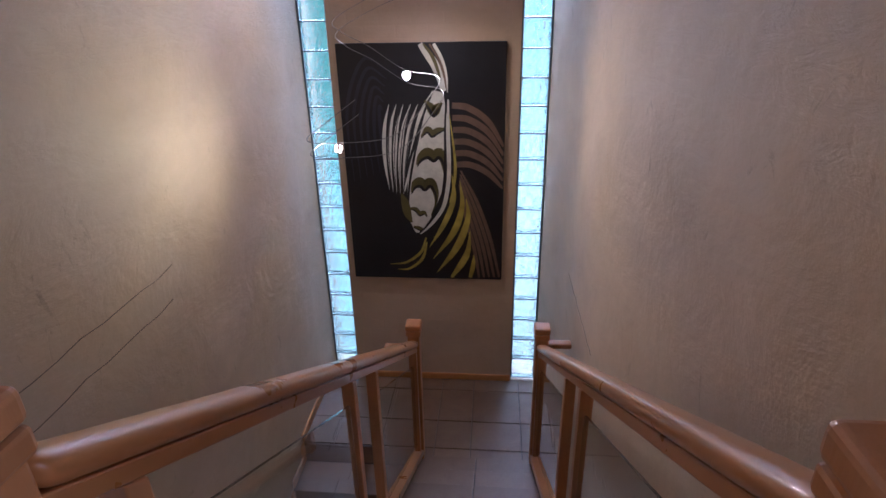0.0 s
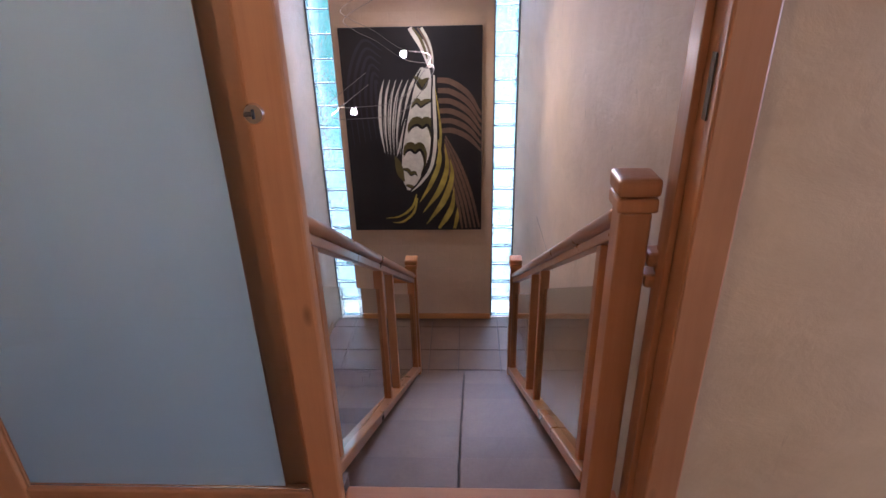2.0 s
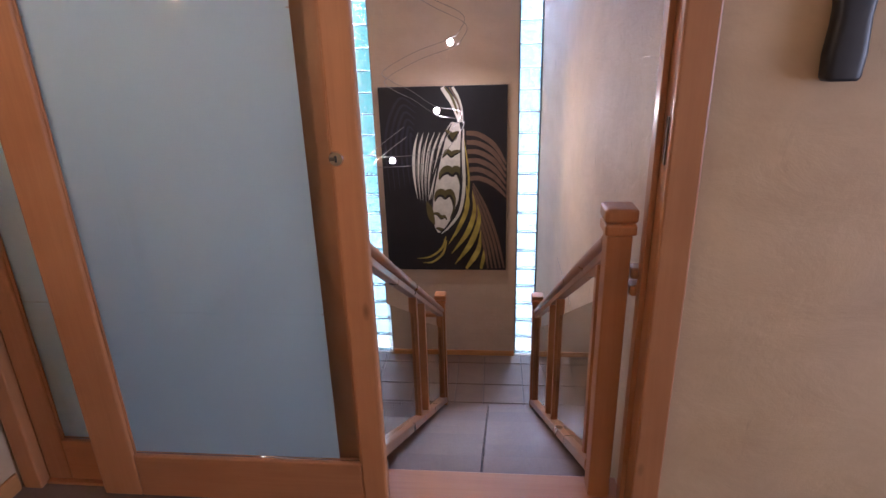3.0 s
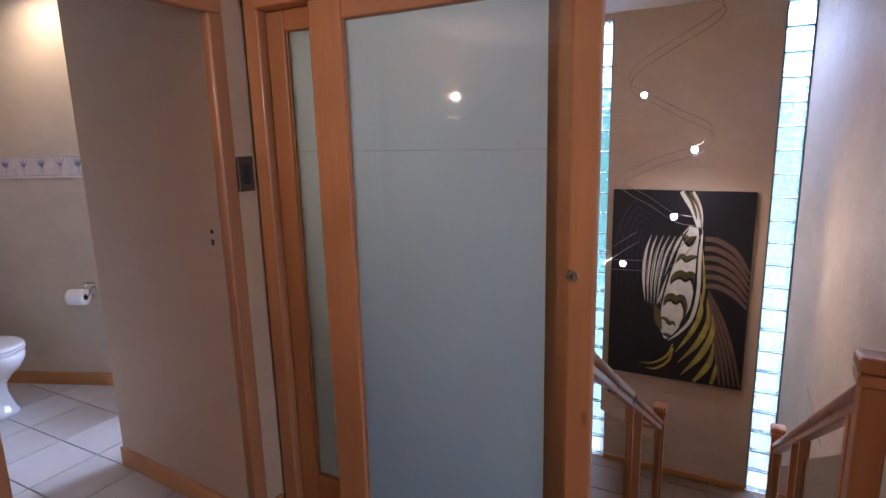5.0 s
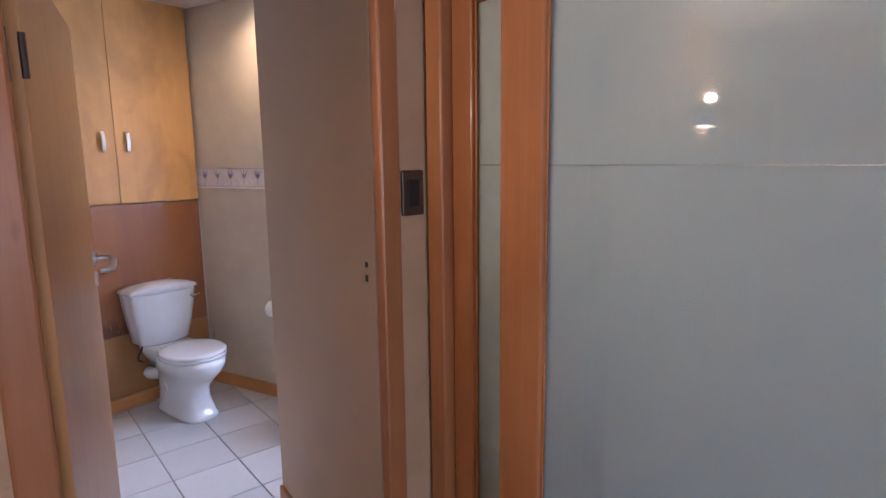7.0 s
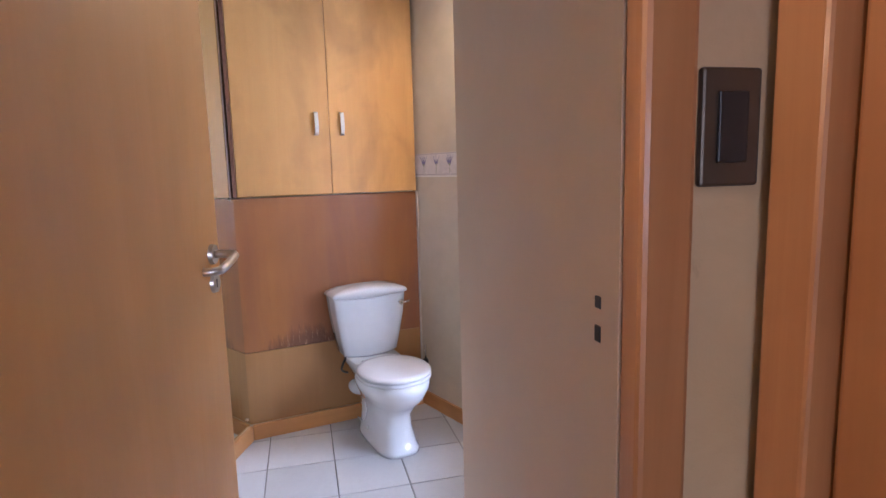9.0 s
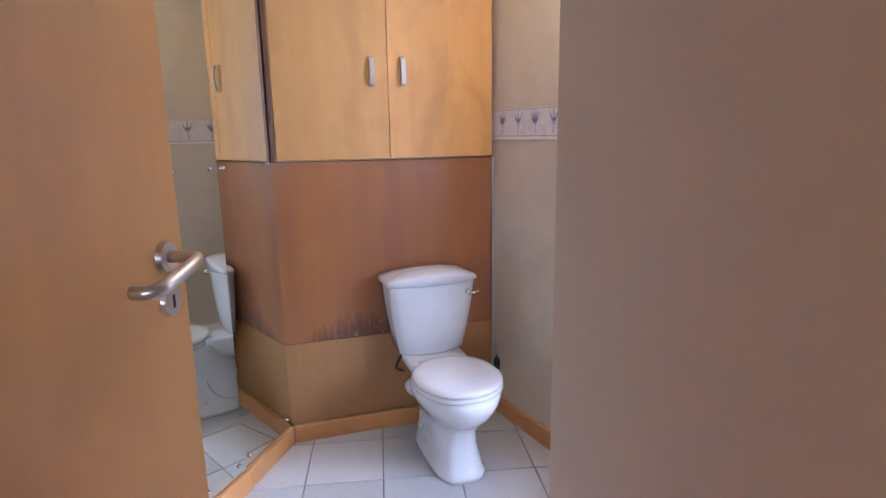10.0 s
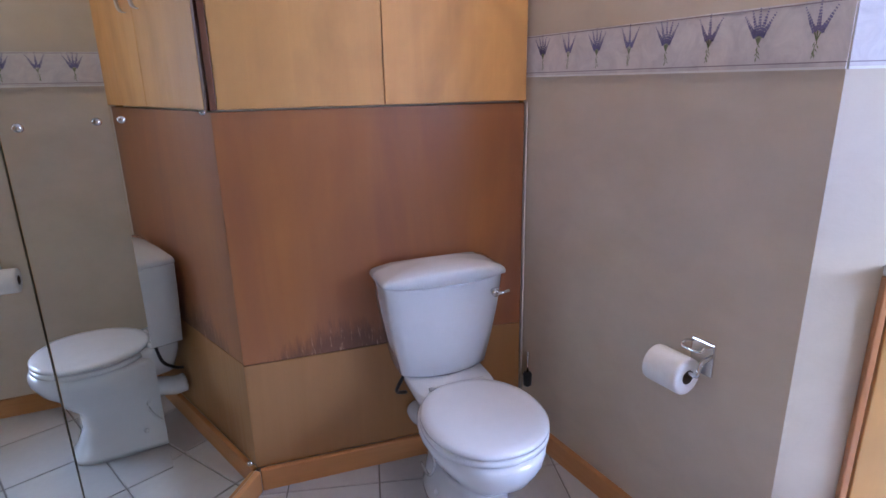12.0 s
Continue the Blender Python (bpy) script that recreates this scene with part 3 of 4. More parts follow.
d, tr, mx = t.nodes.new("ShaderNodeBsdfDiffuse"), t.nodes.new("ShaderNodeBsdfTranslucent"), t.nodes.new("ShaderNodeMixShader")
c = ramp(t, n, [(0.3, (0.73, 0.83, 0.87)), (0.7, (0.78, 0.87, 0.91))])
for s in (d, tr):
    t.links.new(c, s.inputs["Color"])
mx.inputs[0].default_value = 0.44
t.links.new(d.outputs[0], mx.inputs[1])
t.links.new(tr.outputs[0], mx.inputs[2])
t.links.new(mx.outputs[0], t.nodes["Material Output"].inputs["Surface"])
FILM = m


def panel_door(name, x0, x1, y0, y1, left, right, label, film_short):
    z0, z1, lo, hi = 0.014, 2.083, 0.185, 0.075
    door = thing(name, label, "door", Matrix.Translation((x0, y0, z0)))
    inv = door.matrix_world.inverted()
    part("stile", box(x0, x0 + left, y0, y1, z0, z1, 0.007), PINE, door)
    part("stile", box(x1 - right, x1, y0, y1, z0, z1, 0.007), PINE, door)
    part("bottom_rail", box(x0 + left, x1 - right, y0 + 0.001, y1 - 0.001, z0, lo, 0.006), PINE_X, door)
    part("top_rail", box(x0 + left, x1 - right, y0 + 0.001, y1 - 0.001, z1 - hi, z1, 0.006), PINE_X, door)
    gx0, gx1, ym = x0 + left + 0.001, x1 - right - 0.001, (y0 + y1) / 2
    pane = part("glass_pane", box(gx0, gx1, ym - 0.004, ym + 0.002, lo + 0.001, z1 - hi - 0.001), CLEAR, door, "flat glass pane")
    pane.visible_shadow = False
    z = (lo + 0.002, 0.72, 1.568, z1 - hi - 0.002)
    for a, b in zip(z, z[1:]):
        part("film_sheet", box(gx0 + 0.001, gx1 - film_short, ym + 0.006, ym + 0.0066, a + 0.0012, b - 0.0012), FILM, door, "translucent frosted film on the glass")
    for q in ((x0 + left, x0 + left + 0.008), (x1 - right - 0.008, x1 - right)):
        part("bead", box(*q, y0 + 0.010, ym - 0.005, lo, z1 - hi, 0.002), PINE, door)
    for o in door.children:
        o.matrix_parent_inverse = inv
    return door


d1 = panel_door("sliding_door", -1.375, -0.364, DOORY - 0.022, DOORY + 0.018, 0.14, 0.080, "half-open pine sliding door with frosted glass", 0.075)
bm = bmesh.new()
bmesh.ops.create_cone(bm, cap_ends=True, segments=24, radius1=0.021, radius2=0.018, depth=0.006, matrix=pose(-0.43, DOORY - 0.0245, 1.194, 90))
lock = part("lock_cylinder", bm, CHROME, d1, "round chrome lock escutcheon")
slot = part("keyhole", box(-0.433, -0.427, DOORY - 0.0295, DOORY - 0.0272, 1.185, 1.203, 0.001), BLACK, lock)
key = part("thumb_turn", box(-0.447, -0.431, DOORY - 0.034, DOORY - 0.0278, 1.19, 1.198, 0.002), BRONZE, lock)
for o in (lock,):
    o.matrix_parent_inverse = d1.matrix_world.inverted()
panel_door("fixed_door_panel", -1.632, -0.452, 0.214, 0.254, 0.088, 0.085, "fixed pine panel with frosted glass behind the slider", 0.002)

# ---- painting: stripes on black ----
def stroke(points, widths, y, bm):
    """A flat brush band in the plane of the canvas through points (x, z) with the given widths."""
    line = smooth_line([(p[0], p[1], w) for p, w in zip(points, widths)], 7)
    left, right = [], []
    for k, p in enumerate(line):
        a, b = line[max(k - 1, 0)], line[min(k + 1, len(line) - 1)]
        d = Vector((b.x - a.x, b.y - a.y))
        d = d.normalized() if d.length > 1e-6 else Vector((1, 0))
        w = max(p.z, 0.0004) / 2
        left.append(bm.verts.new((p.x - d.y * w, y, p.y + d.x * w)))
        right.append(bm.verts.new((p.x + d.y * w, y, p.y - d.x * w)))
    for k in range(len(line) - 1):
        bm.faces.new((left[k], left[k + 1], right[k + 1], right[k]))
    return bm


def lerp(a, b, s):
    return [(p[0] + (q[0] - p[0]) * s, p[1] + (q[1] - p[1]) * s) for p, q in zip(a, b)]


PA = (-1.10, 0.107, -0.755, 1.075)     # left, right, foot and head of the canvas
PW, PH = PA[1] - PA[0], PA[3] - PA[2]
art = thing("painting", "large dark canvas with white, gold and brown curving stripes", "painting", Matrix.Translation((PA[0], BACK - 0.045, PA[2])))
CANVAS = plain("black_canvas", (0.012, 0.011, 0.014), 0.45, 0, 0.4, 6)
part("canvas", box(0, PW, 0, 0.044, 0, PH, 0.004), CANVAS, art, "black painted canvas on a stretcher")
PAINTS = {"white": (0.70, 0.68, 0.60), "gold": (0.52, 0.41, 0.07), "brown": (0.17, 0.105, 0.07), "grey": (0.10, 0.09, 0.085), "black": (0.012, 0.011, 0.013), "olive": (0.12, 0.10, 0.03), "indigo": (0.028, 0.026, 0.04)}
PAINTS = {k: plain("paint_" + k, c, 0.4, 0, 0.55 if k == "gold" else 0.25, 7 if k == "gold" else 14) for k, c in PAINTS.items()}
layer = [0]


def band(colour, points, widths):
    layer[0] += 1
    part("stripe", stroke([(u * PW, (1 - v) * PH) for u, v in points], [w * PW for w in widths], -0.0008 - 0.00012 * layer[0], bmesh.new()), PAINTS[colour], art)


def fan(colours, a, b, count, widths):
    for k in range(count):
        band(colours[k % len(colours)], lerp(a, b, k / (count - 1)), widths)


# (u, v) from the canvas's upper left corner
fan(["indigo"], [(0.05, 0.55), (0.04, 0.25), (0.16, 0.06), (0.30, 0.10)], [(0.26, 0.5), (0.24, 0.35), (0.24, 0.24), (0.26, 0.25)], 6, [0.004, 0.02, 0.02, 0.006])
fan(["brown"], [(0.68, 0.235), (0.78, 0.245), (0.90, 0.30), (0.995, 0.40)], [(0.69, 0.475), (0.79, 0.475), (0.90, 0.51), (0.995, 0.575)], 6, [0.036, 0.040, 0.036, 0.016])
fan(["brown"], [(0.73, 0.50), (0.83, 0.63), (0.92, 0.80), (0.985, 0.985)], [(0.72, 0.56), (0.76, 0.70), (0.82, 0.86), (0.85, 0.99)], 5, [0.010, 0.022, 0.024, 0.014])
fan(["white"], [(0.300, 0.23), (0.268, 0.31), (0.255, 0.40), (0.258, 0.49), (0.275, 0.585)], [(0.475, 0.23), (0.425, 0.31), (0.395, 0.40), (0.375, 0.49), (0.365, 0.60)], 5, [0.003, 0.019, 0.024, 0.016, 0.002])
fan(["grey"], [(0.33, 0.235), (0.298, 0.31), (0.283, 0.40), (0.284, 0.49), (0.295, 0.60)], [(0.465, 0.26), (0.425, 0.33), (0.40, 0.41), (0.378, 0.50), (0.362, 0.61)], 4, [0.002, 0.006, 0.007, 0.005, 0.002])
band("white", [(0.50, 0.005), (0.54, 0.04), (0.59, 0.09), (0.635, 0.18)], [0.03, 0.045, 0.05, 0.03])
band("olive", [(0.52, 0.005), (0.57, 0.05), (0.60, 0.10), (0.615, 0.14)], [0.012, 0.02, 0.018, 0.01])
band("brown", [(0.555, 0.005), (0.60, 0.05), (0.63, 0.10), (0.65, 0.17)], [0.012, 0.016, 0.014, 0.01])
band("white", [(0.58, 0.005), (0.625, 0.06), (0.65, 0.12), (0.655, 0.185)], [0.02, 0.018, 0.012, 0.004])
band("white", [(0.602, 0.181), (0.576, 0.255), (0.557, 0.345), (0.537, 0.448), (0.513, 0.539), (0.484, 0.629), (0.459, 0.707), (0.448, 0.778)], [0.0561, 0.1458, 0.1944, 0.2206, 0.2318, 0.1944, 0.1421, 0.0336])
band("white", [(0.572, 0.18), (0.494, 0.267), (0.446, 0.383), (0.403, 0.499), (0.372, 0.59)], [0.015, 0.028, 0.0299, 0.0224, 0.0056])
band("black", [(0.565, 0.188), (0.513, 0.261), (0.472, 0.357), (0.43, 0.474), (0.401, 0.577), (0.389, 0.681), (0.403, 0.759)], [0.0075, 0.0131, 0.015, 0.015, 0.0131, 0.0112, 0.0093])
band("black", [(0.546, 0.203), (0.488, 0.306), (0.449, 0.383), (0.405, 0.473), (0.371, 0.564)], [0.0056, 0.0168, 0.0168, 0.015, 0.0075])
band("olive", [(0.515, 0.216), (0.544, 0.234), (0.571, 0.258), (0.597, 0.24), (0.622, 0.225)], [0.0093, 0.0449, 0.0598, 0.0449, 0.0093])
band("black", [(0.515, 0.221), (0.543, 0.248), (0.57, 0.276), (0.597, 0.254), (0.622, 0.23)], [0.0056, 0.0144, 0.0191, 0.0144, 0.0056])
band("olive", [(0.489, 0.36), (0.528, 0.329), (0.557, 0.345), (0.595, 0.333), (0.641, 0.325)], [0.0075, 0.0374, 0.0411, 0.0374, 0.0075])
band("black", [(0.488, 0.365), (0.527, 0.342), (0.557, 0.359), (0.595, 0.345), (0.641, 0.33)], [0.0056, 0.012, 0.0132, 0.012, 0.0056])
band("olive", [(0.459, 0.476), (0.484, 0.443), (0.527, 0.425), (0.564, 0.441), (0.599, 0.425), (0.624, 0.462), (0.63, 0.513)], [0.015, 0.0486, 0.0673, 0.0598, 0.0636, 0.0411, 0.0131])
band("black", [(0.458, 0.483), (0.483, 0.458), (0.526, 0.445), (0.563, 0.459), (0.598, 0.445), (0.624, 0.475), (0.63, 0.519)], [0.0056, 0.0156, 0.0215, 0.0191, 0.0203, 0.0132, 0.0056])
band("olive", [(0.415, 0.595), (0.441, 0.559), (0.473, 0.549), (0.503, 0.567), (0.539, 0.549), (0.569, 0.588), (0.57, 0.642), (0.539, 0.696)], [0.0112, 0.0486, 0.0636, 0.0561, 0.0598, 0.0411, 0.0168, 0.0075])
band("black", [(0.415, 0.601), (0.44, 0.574), (0.472, 0.568), (0.502, 0.584), (0.538, 0.567), (0.568, 0.601), (0.57, 0.649), (0.539, 0.701)], [0.0056, 0.0156, 0.0203, 0.0179, 0.0191, 0.0132, 0.0056, 0.0056])
band("olive", [(0.398, 0.665), (0.434, 0.668), (0.464, 0.688), (0.492, 0.683), (0.511, 0.7)], [0.0075, 0.0262, 0.0299, 0.0224, 0.0056])
band("black", [(0.398, 0.67), (0.433, 0.677), (0.463, 0.699), (0.492, 0.692), (0.511, 0.704)], [0.0056, 0.0084, 0.0096, 0.0072, 0.0056])
band("olive", [(0.42, 0.748), (0.443, 0.753), (0.471, 0.761), (0.487, 0.771)], [0.0075, 0.0224, 0.0262, 0.0056])
band("black", [(0.419, 0.753), (0.443, 0.762), (0.471, 0.77), (0.486, 0.775)], [0.0056, 0.0072, 0.0084, 0.0056])
band("black", [(0.645, 0.215), (0.637, 0.333), (0.636, 0.449), (0.629, 0.539), (0.602, 0.642), (0.531, 0.732), (0.447, 0.784)], [0.0075, 0.0131, 0.0168, 0.0187, 0.0224, 0.0262, 0.0093])
band("white", [(0.659, 0.212), (0.657, 0.346), (0.659, 0.475), (0.647, 0.577), (0.612, 0.667), (0.531, 0.742), (0.462, 0.784)], [0.0112, 0.0187, 0.0243, 0.0262, 0.0243, 0.0187, 0.0056])
band("black", [(0.675, 0.231), (0.677, 0.372), (0.681, 0.5), (0.666, 0.603), (0.628, 0.688), (0.508, 0.784), (0.432, 0.849)], [0.0075, 0.015, 0.0168, 0.0187, 0.0206, 0.0168, 0.0056])
band("gold", [(0.665, 0.27), (0.695, 0.45), (0.69, 0.55), (0.66, 0.64)], [0.004, 0.016, 0.018, 0.008])
band("gold", [(0.675, 0.515), (0.685, 0.62), (0.62, 0.735), (0.52, 0.845)], [0.004, 0.030, 0.034, 0.004])
band("gold", [(0.725, 0.54), (0.738, 0.655), (0.68, 0.775), (0.545, 0.90)], [0.004, 0.032, 0.042, 0.004])
band("gold", [(0.765, 0.62), (0.775, 0.71), (0.705, 0.84), (0.57, 0.965)], [0.004, 0.034, 0.046, 0.006])
band("gold", [(0.79, 0.765), (0.775, 0.86), (0.735, 0.92), (0.665, 0.99)], [0.004, 0.036, 0.044, 0.02])
band("gold", [(0.815, 0.875), (0.81, 0.93), (0.79, 0.99)], [0.004, 0.030, 0.024])
fan(["gold"], [(0.50, 0.80), (0.46, 0.87), (0.36, 0.92), (0.25, 0.93)], [(0.505, 0.82), (0.47, 0.90), (0.38, 0.95), (0.30, 0.955)], 2, [0.010, 0.020, 0.016, 0.004])
band("olive", [(0.35, 0.60), (0.37, 0.64), (0.385, 0.69), (0.41, 0.73)], [0.01, 0.05, 0.05, 0.01])
for o in art.children:
    o.matrix_parent_inverse = Matrix()
# ---- bathroom door ----
CASE = thing("door_1", "varnished pine frame of the bathroom door", "door frame", kind="structure")
part("architrave", box(WEST - 0.026, WEST + 0.018, 0.010, 0.078, 0.0, 2.062, 0.008), PINE, CASE)
part("architrave", box(WEST - 0.026, WEST + 0.018, -0.885, -0.805, 0.0, 2.062, 0.008), PINE, CASE)
part("head_board", box(WEST - 0.026, WEST + 0.018, -0.885, 0.078, 2.064, 2.135, 0.008), PINE_Y, CASE)
for z in (1.264, 1.219):
    part("strike_hole", box(-1.808, -1.794, 0.0115, 0.0165, z, z + (0.016 if z > 1.25 else 0.022), 0.001), BLACK, CASE, "dark latch hole in the door lining")

HINGE, LEAFANG = (-1.82, -0.795), 167.2
leaf = thing("bathroom_door", "open plain wooden bathroom door with a lever handle", "door", pose(*HINGE, 0.008, 0, 0, LEAFANG))
LEAFW = 0.925
part("door_leaf", box(0, LEAFW, -0.02, 0.02, 0, 2.035, 0.002), DOORWOOD, leaf)


def lever(parent, side):
    """A return-to-door lever on a round rose with a keyhole plate below."""
    y0 = 0.0205 * side
    x = LEAFW - 0.052
    bm = bmesh.new()
    bmesh.ops.create_cone(bm, cap_ends=True, segments=28, radius1=0.026, radius2=0.024, depth=0.010, matrix=pose(x, y0 + 0.005 * side, 1.245, -90 * side))
    h = part("lever_handle", bm, STEEL, parent, "brushed steel lever handle")
    line = smooth_line([(x, y0 + 0.008 * side, 1.245), (x, y0 + 0.045 * side, 1.245), (x - 0.012, y0 + 0.062 * side, 1.243), (x - 0.06, y0 + 0.066 * side, 1.234), (x - 0.108, y0 + 0.064 * side, 1.224), (x - 0.124, y0 + 0.050 * side, 1.221), (x - 0.126, y0 + 0.028 * side, 1.221)], 5)
    part("grip", tube(line, 0.0105, 12), STEEL, h, "", True)
    bm = bmesh.new()
    bmesh.ops.create_cone(bm, cap_ends=True, segments=28, radius1=0.026, radius2=0.024, depth=0.008, matrix=pose(x, y0 + 0.004 * side, 1.172, -90 * side))
    k = part("key_rose", bm, STEEL, parent, "round steel keyhole plate")
    part("keyhole", box(x - 0.003, x + 0.003, y0 + 0.0082 * side - 0.0006, y0 + 0.0082 * side + 0.0006, 1.160, 1.182), BLACK, k)


lever(leaf, -1)
lever(leaf, 1)
for z in (0.25, 1.75):
    part("hinge", tube([(-0.006, -0.024, z), (-0.006, -0.024, z + 0.09)], 0.007, 10), BRONZE, leaf)
part("hinge_plate", box(WEST - 0.03, WEST + 0.0, -0.8045, -0.8025, 1.74, 1.84), BRONZE, CASE)

# ---- wood-panelled toilet wall ----
m, t, b = nodes("stained_veneer")
v = coords(t, (1, 1, 1))
g = noise_tex(t, coords(t, (14, 14, 0.9)), 1.0, 5, 0.65, 0.6)
g = mixc(t, 0.6, g, noise_tex(t, coords(t, (2.5, 2.5, 1.5)), 1.0, 4, 0.55, 0.6))
base = ramp(t, g, [(0.28, (0.285, 0.106, 0.028)), (0.72, (0.385, 0.158, 0.042))])
blot = noise_tex(t, coords(t, (2.2, 2.2, 0.5)), 1.4, 4, 0.55, 0.5)
base = mixc(t, ramp(t, blot, [(0.42, (0, 0, 0)), (0.68, (0.8, 0.8, 0.8))]), base, (0.22, 0.085, 0.042))
sep = t.nodes.new("ShaderNodeSeparateXYZ")
t.links.new(v, sep.inputs[0])


def mathn(op, a, bb, clamp=False):
    n = t.nodes.new("ShaderNodeMath")
    n.operation, n.use_clamp = op, clamp
    for q, k in ((a, 0), (bb, 1)):
        if isinstance(q, (int, float)):
            n.inputs[k].default_value = q
        else:
            t.links.new(q, n.inputs[k])
    return n.outputs[0]


# a tide mark of water damage with ragged upward fingers, beside the cistern
ragged = noise_tex(t, coords(t, (26, 26, 5)), 1.0, 5, 0.7, 0.4)
hump = mathn("SUBTRACT", 1.0, mathn("POWER", mathn("DIVIDE", mathn("SUBTRACT", sep.outputs["X"], 0.36), 0.30), 2.0))
edge = mathn("ADD", mathn("MULTIPLY", hump, 0.15), mathn("MULTIPLY", mathn("SUBTRACT", ragged, 0.5), 0.22))
wet = mathn("MULTIPLY", mathn("SUBTRACT", mathn("ADD", edge, 0.47), sep.outputs["Z"]), 13.0, True)
base = mixc(t, mathn("MULTIPLY", wet, 0.8), base, (0.105, 0.042, 0.022))
flake = ramp(t, noise_tex(t, coords(t, (60, 60, 9)), 1.0, 4, 0.75, 0.8), [(0.58, (0, 0, 0)), (0.66, (1, 1, 1))])
base = mixc(t, mathn("MULTIPLY", mathn("MULTIPLY", flake, wet), 0.9), base, (0.50, 0.29, 0.17))
t.links.new(base, b.inputs["Base Color"])
b.inputs["Roughness"].default_value = 0.36
b.inputs["Coat Weight"].default_value = 0.15
bump(t, b, noise_tex(t, coords(t, (60, 60, 2.5)), 1.0, 4, 0.7), 0.1, 0.002)
STAINED = m
LOWVENEER = wood("lower_veneer", (0.33, 0.165, 0.05), (0.42, 0.22, 0.075), 2, 0.4, 0.25, 0.1)

WPOSE = along(WOOD0, WOOD1, 1)
WLEN = (Vector(WOOD1) - Vector(WOOD0)).length


def onwood(name, label, category, kind=""):
    return thing(name, label, category, WPOSE, kind=kind)


pan = onwood("wood_panelling", "orange wooden panels behind the toilet with a dark water stain", "wall panel", "structure")
part("upper_panel", box(0.0, WLEN - 0.005, 0.0, 0.018, 0.492, 1.328, 0.001), STAINED, pan, "orange veneer sheet with dark water damage at its foot")
bm = box(0.0, WLEN - 0.005, 0.001, 0.019, 0.085, 0.489, 0.001)
part("lower_panel", bm, LOWVENEER, pan, "plain lighter veneer sheet")
part("corner_bead", box(WLEN + 0.001, WLEN + 0.007, -0.002, 0.016, 0.08, 1.33, 0.001), plain("sealant", (0.72, 0.66, 0.58), 0.6), pan)
part("side_return", box(WLEN - 0.005, WLEN + 0.0, 0.019, 0.30, 0.0, 2.59), BIRCH, pan)
tagged(finish("baseboard_wood_wall", box(0.012, WLEN - 0.004, -0.02, 0.0, -0.002, 0.085, 0.004), SKIRTWOOD), "chipped pine skirting under the wooden panel", "skirting board", "", "structure").matrix_world = WPOSE

cab = onwood("wall_cupboard", "tall birch wall cupboard with two closed doors above the toilet", "cupboard")
part("body", box(0.0, WLEN - 0.006, 0.004, 0.04, 1.334, BATH_TOP - 0.002), BIRCH, cab)
part("edge_strip", box(0.001, 0.02, -0.016, 0.0035, 1.334, BATH_TOP - 0.003, 0.001), DARKEDGE, cab, "dark cupboard edge")
half = 0.527
for x0, x1, hx in ((0.023, half - 0.0015, half - 0.075), (half + 0.0015, WLEN - 0.008, half + 0.068)):
    dr = part("door", box(x0, x1, -0.016, 0.003, 1.336, BATH_TOP - 0.004, 0.0015), BIRCH, cab)
    line = smooth_line([(hx, -0.016, 1.655), (hx, -0.034, 1.662), (hx, -0.042, 1.70), (hx, -0.042, 1.735), (hx, -0.034, 1.772), (hx, -0.016, 1.78)], 4)
    bm = bmesh.new()
    rings = []
    for p in line:
        rings.append([bm.verts.new((p.x + sx * 0.010, p.y + sy * 0.004, p.z)) for sx, sy in ((-1, -1), (1, -1), (1, 1), (-1, 1))])
    for ra, rb in zip(rings, rings[1:]):
        for i in range(4):
            bm.faces.new((ra[i], ra[(i + 1) % 4], rb[(i + 1) % 4], rb[i]))
    bm.faces.new(rings[0])
    bm.faces.new(rings[-1])
    part("handle", bm, STEEL, dr, "curved brushed steel handle")

# ---- mirror wall ----
m, t, b = nodes("mirror_silver")
b.inputs["Metallic"].default_value, b.inputs["Roughness"].default_value = 1.0, 0.015
b.inputs["Base Color"].default_value = (0.74, 0.76, 0.68, 1)
SILVER = m
FACES = [((-2.967, -1.2955), (-3.689, -0.943)), ((-3.689, -0.943), (-3.923, -0.8315)), ((-3.923, -0.8385), WOOD0)]
for k, (p, q) in enumerate(FACES):
    full = (Vector(q) - Vector(p)).length
    for a, b2 in ([(0.0, full - 0.54), (full - 0.54, full - 0.27), (full - 0.27, full)] if k == 0 else [(0.0, full)]):
        mir = thing("mirror_panel", "tall frameless mirror panel held by chrome studs", "mirror", along(p, q, 1), "mirror panels on the wall")
        part("mirror_glass", box(a + 0.002, b2 - (0.004 if k == 2 else 0.002), -0.004, 0.012, 0.088, 2.40, 0.0008, 1), SILVER, mir)
        for x in (a + 0.04, b2 - 0.04):
            for z in (0.135, 1.33):
                bm = bmesh.new()
                bmesh.ops.create_uvsphere(bm, u_segments=14, v_segments=8, radius=0.009, matrix=Matrix.Translation((x, -0.006, z)))
                part("stud", bm, CHROME, mir, "", True)
    tagged(finish("baseboard_mirror", box(0.0, full - (0.012 if k == 2 else 0.0), -0.022, 0.0, -0.002, 0.085, 0.004), SKIRTWOOD), "pine skirting under the mirror panels", "skirting board", "", "structure").matrix_world = along(p, q, 1)

BPOSE = along(BORD0, BORD1, 1)
BLEN = (Vector(BORD1) - Vector(BORD0)).length
tagged(finish("baseboard_border", box(0.30, BLEN, -0.02, 0.0, -0.002, 0.085, 0.004), SKIRTWOOD), "pine skirting under the border wall", "skirting board", "", "structure").matrix_world = BPOSE
PPOSE = along((-2.715, 0.08), (-1.747, 0.010), 1)
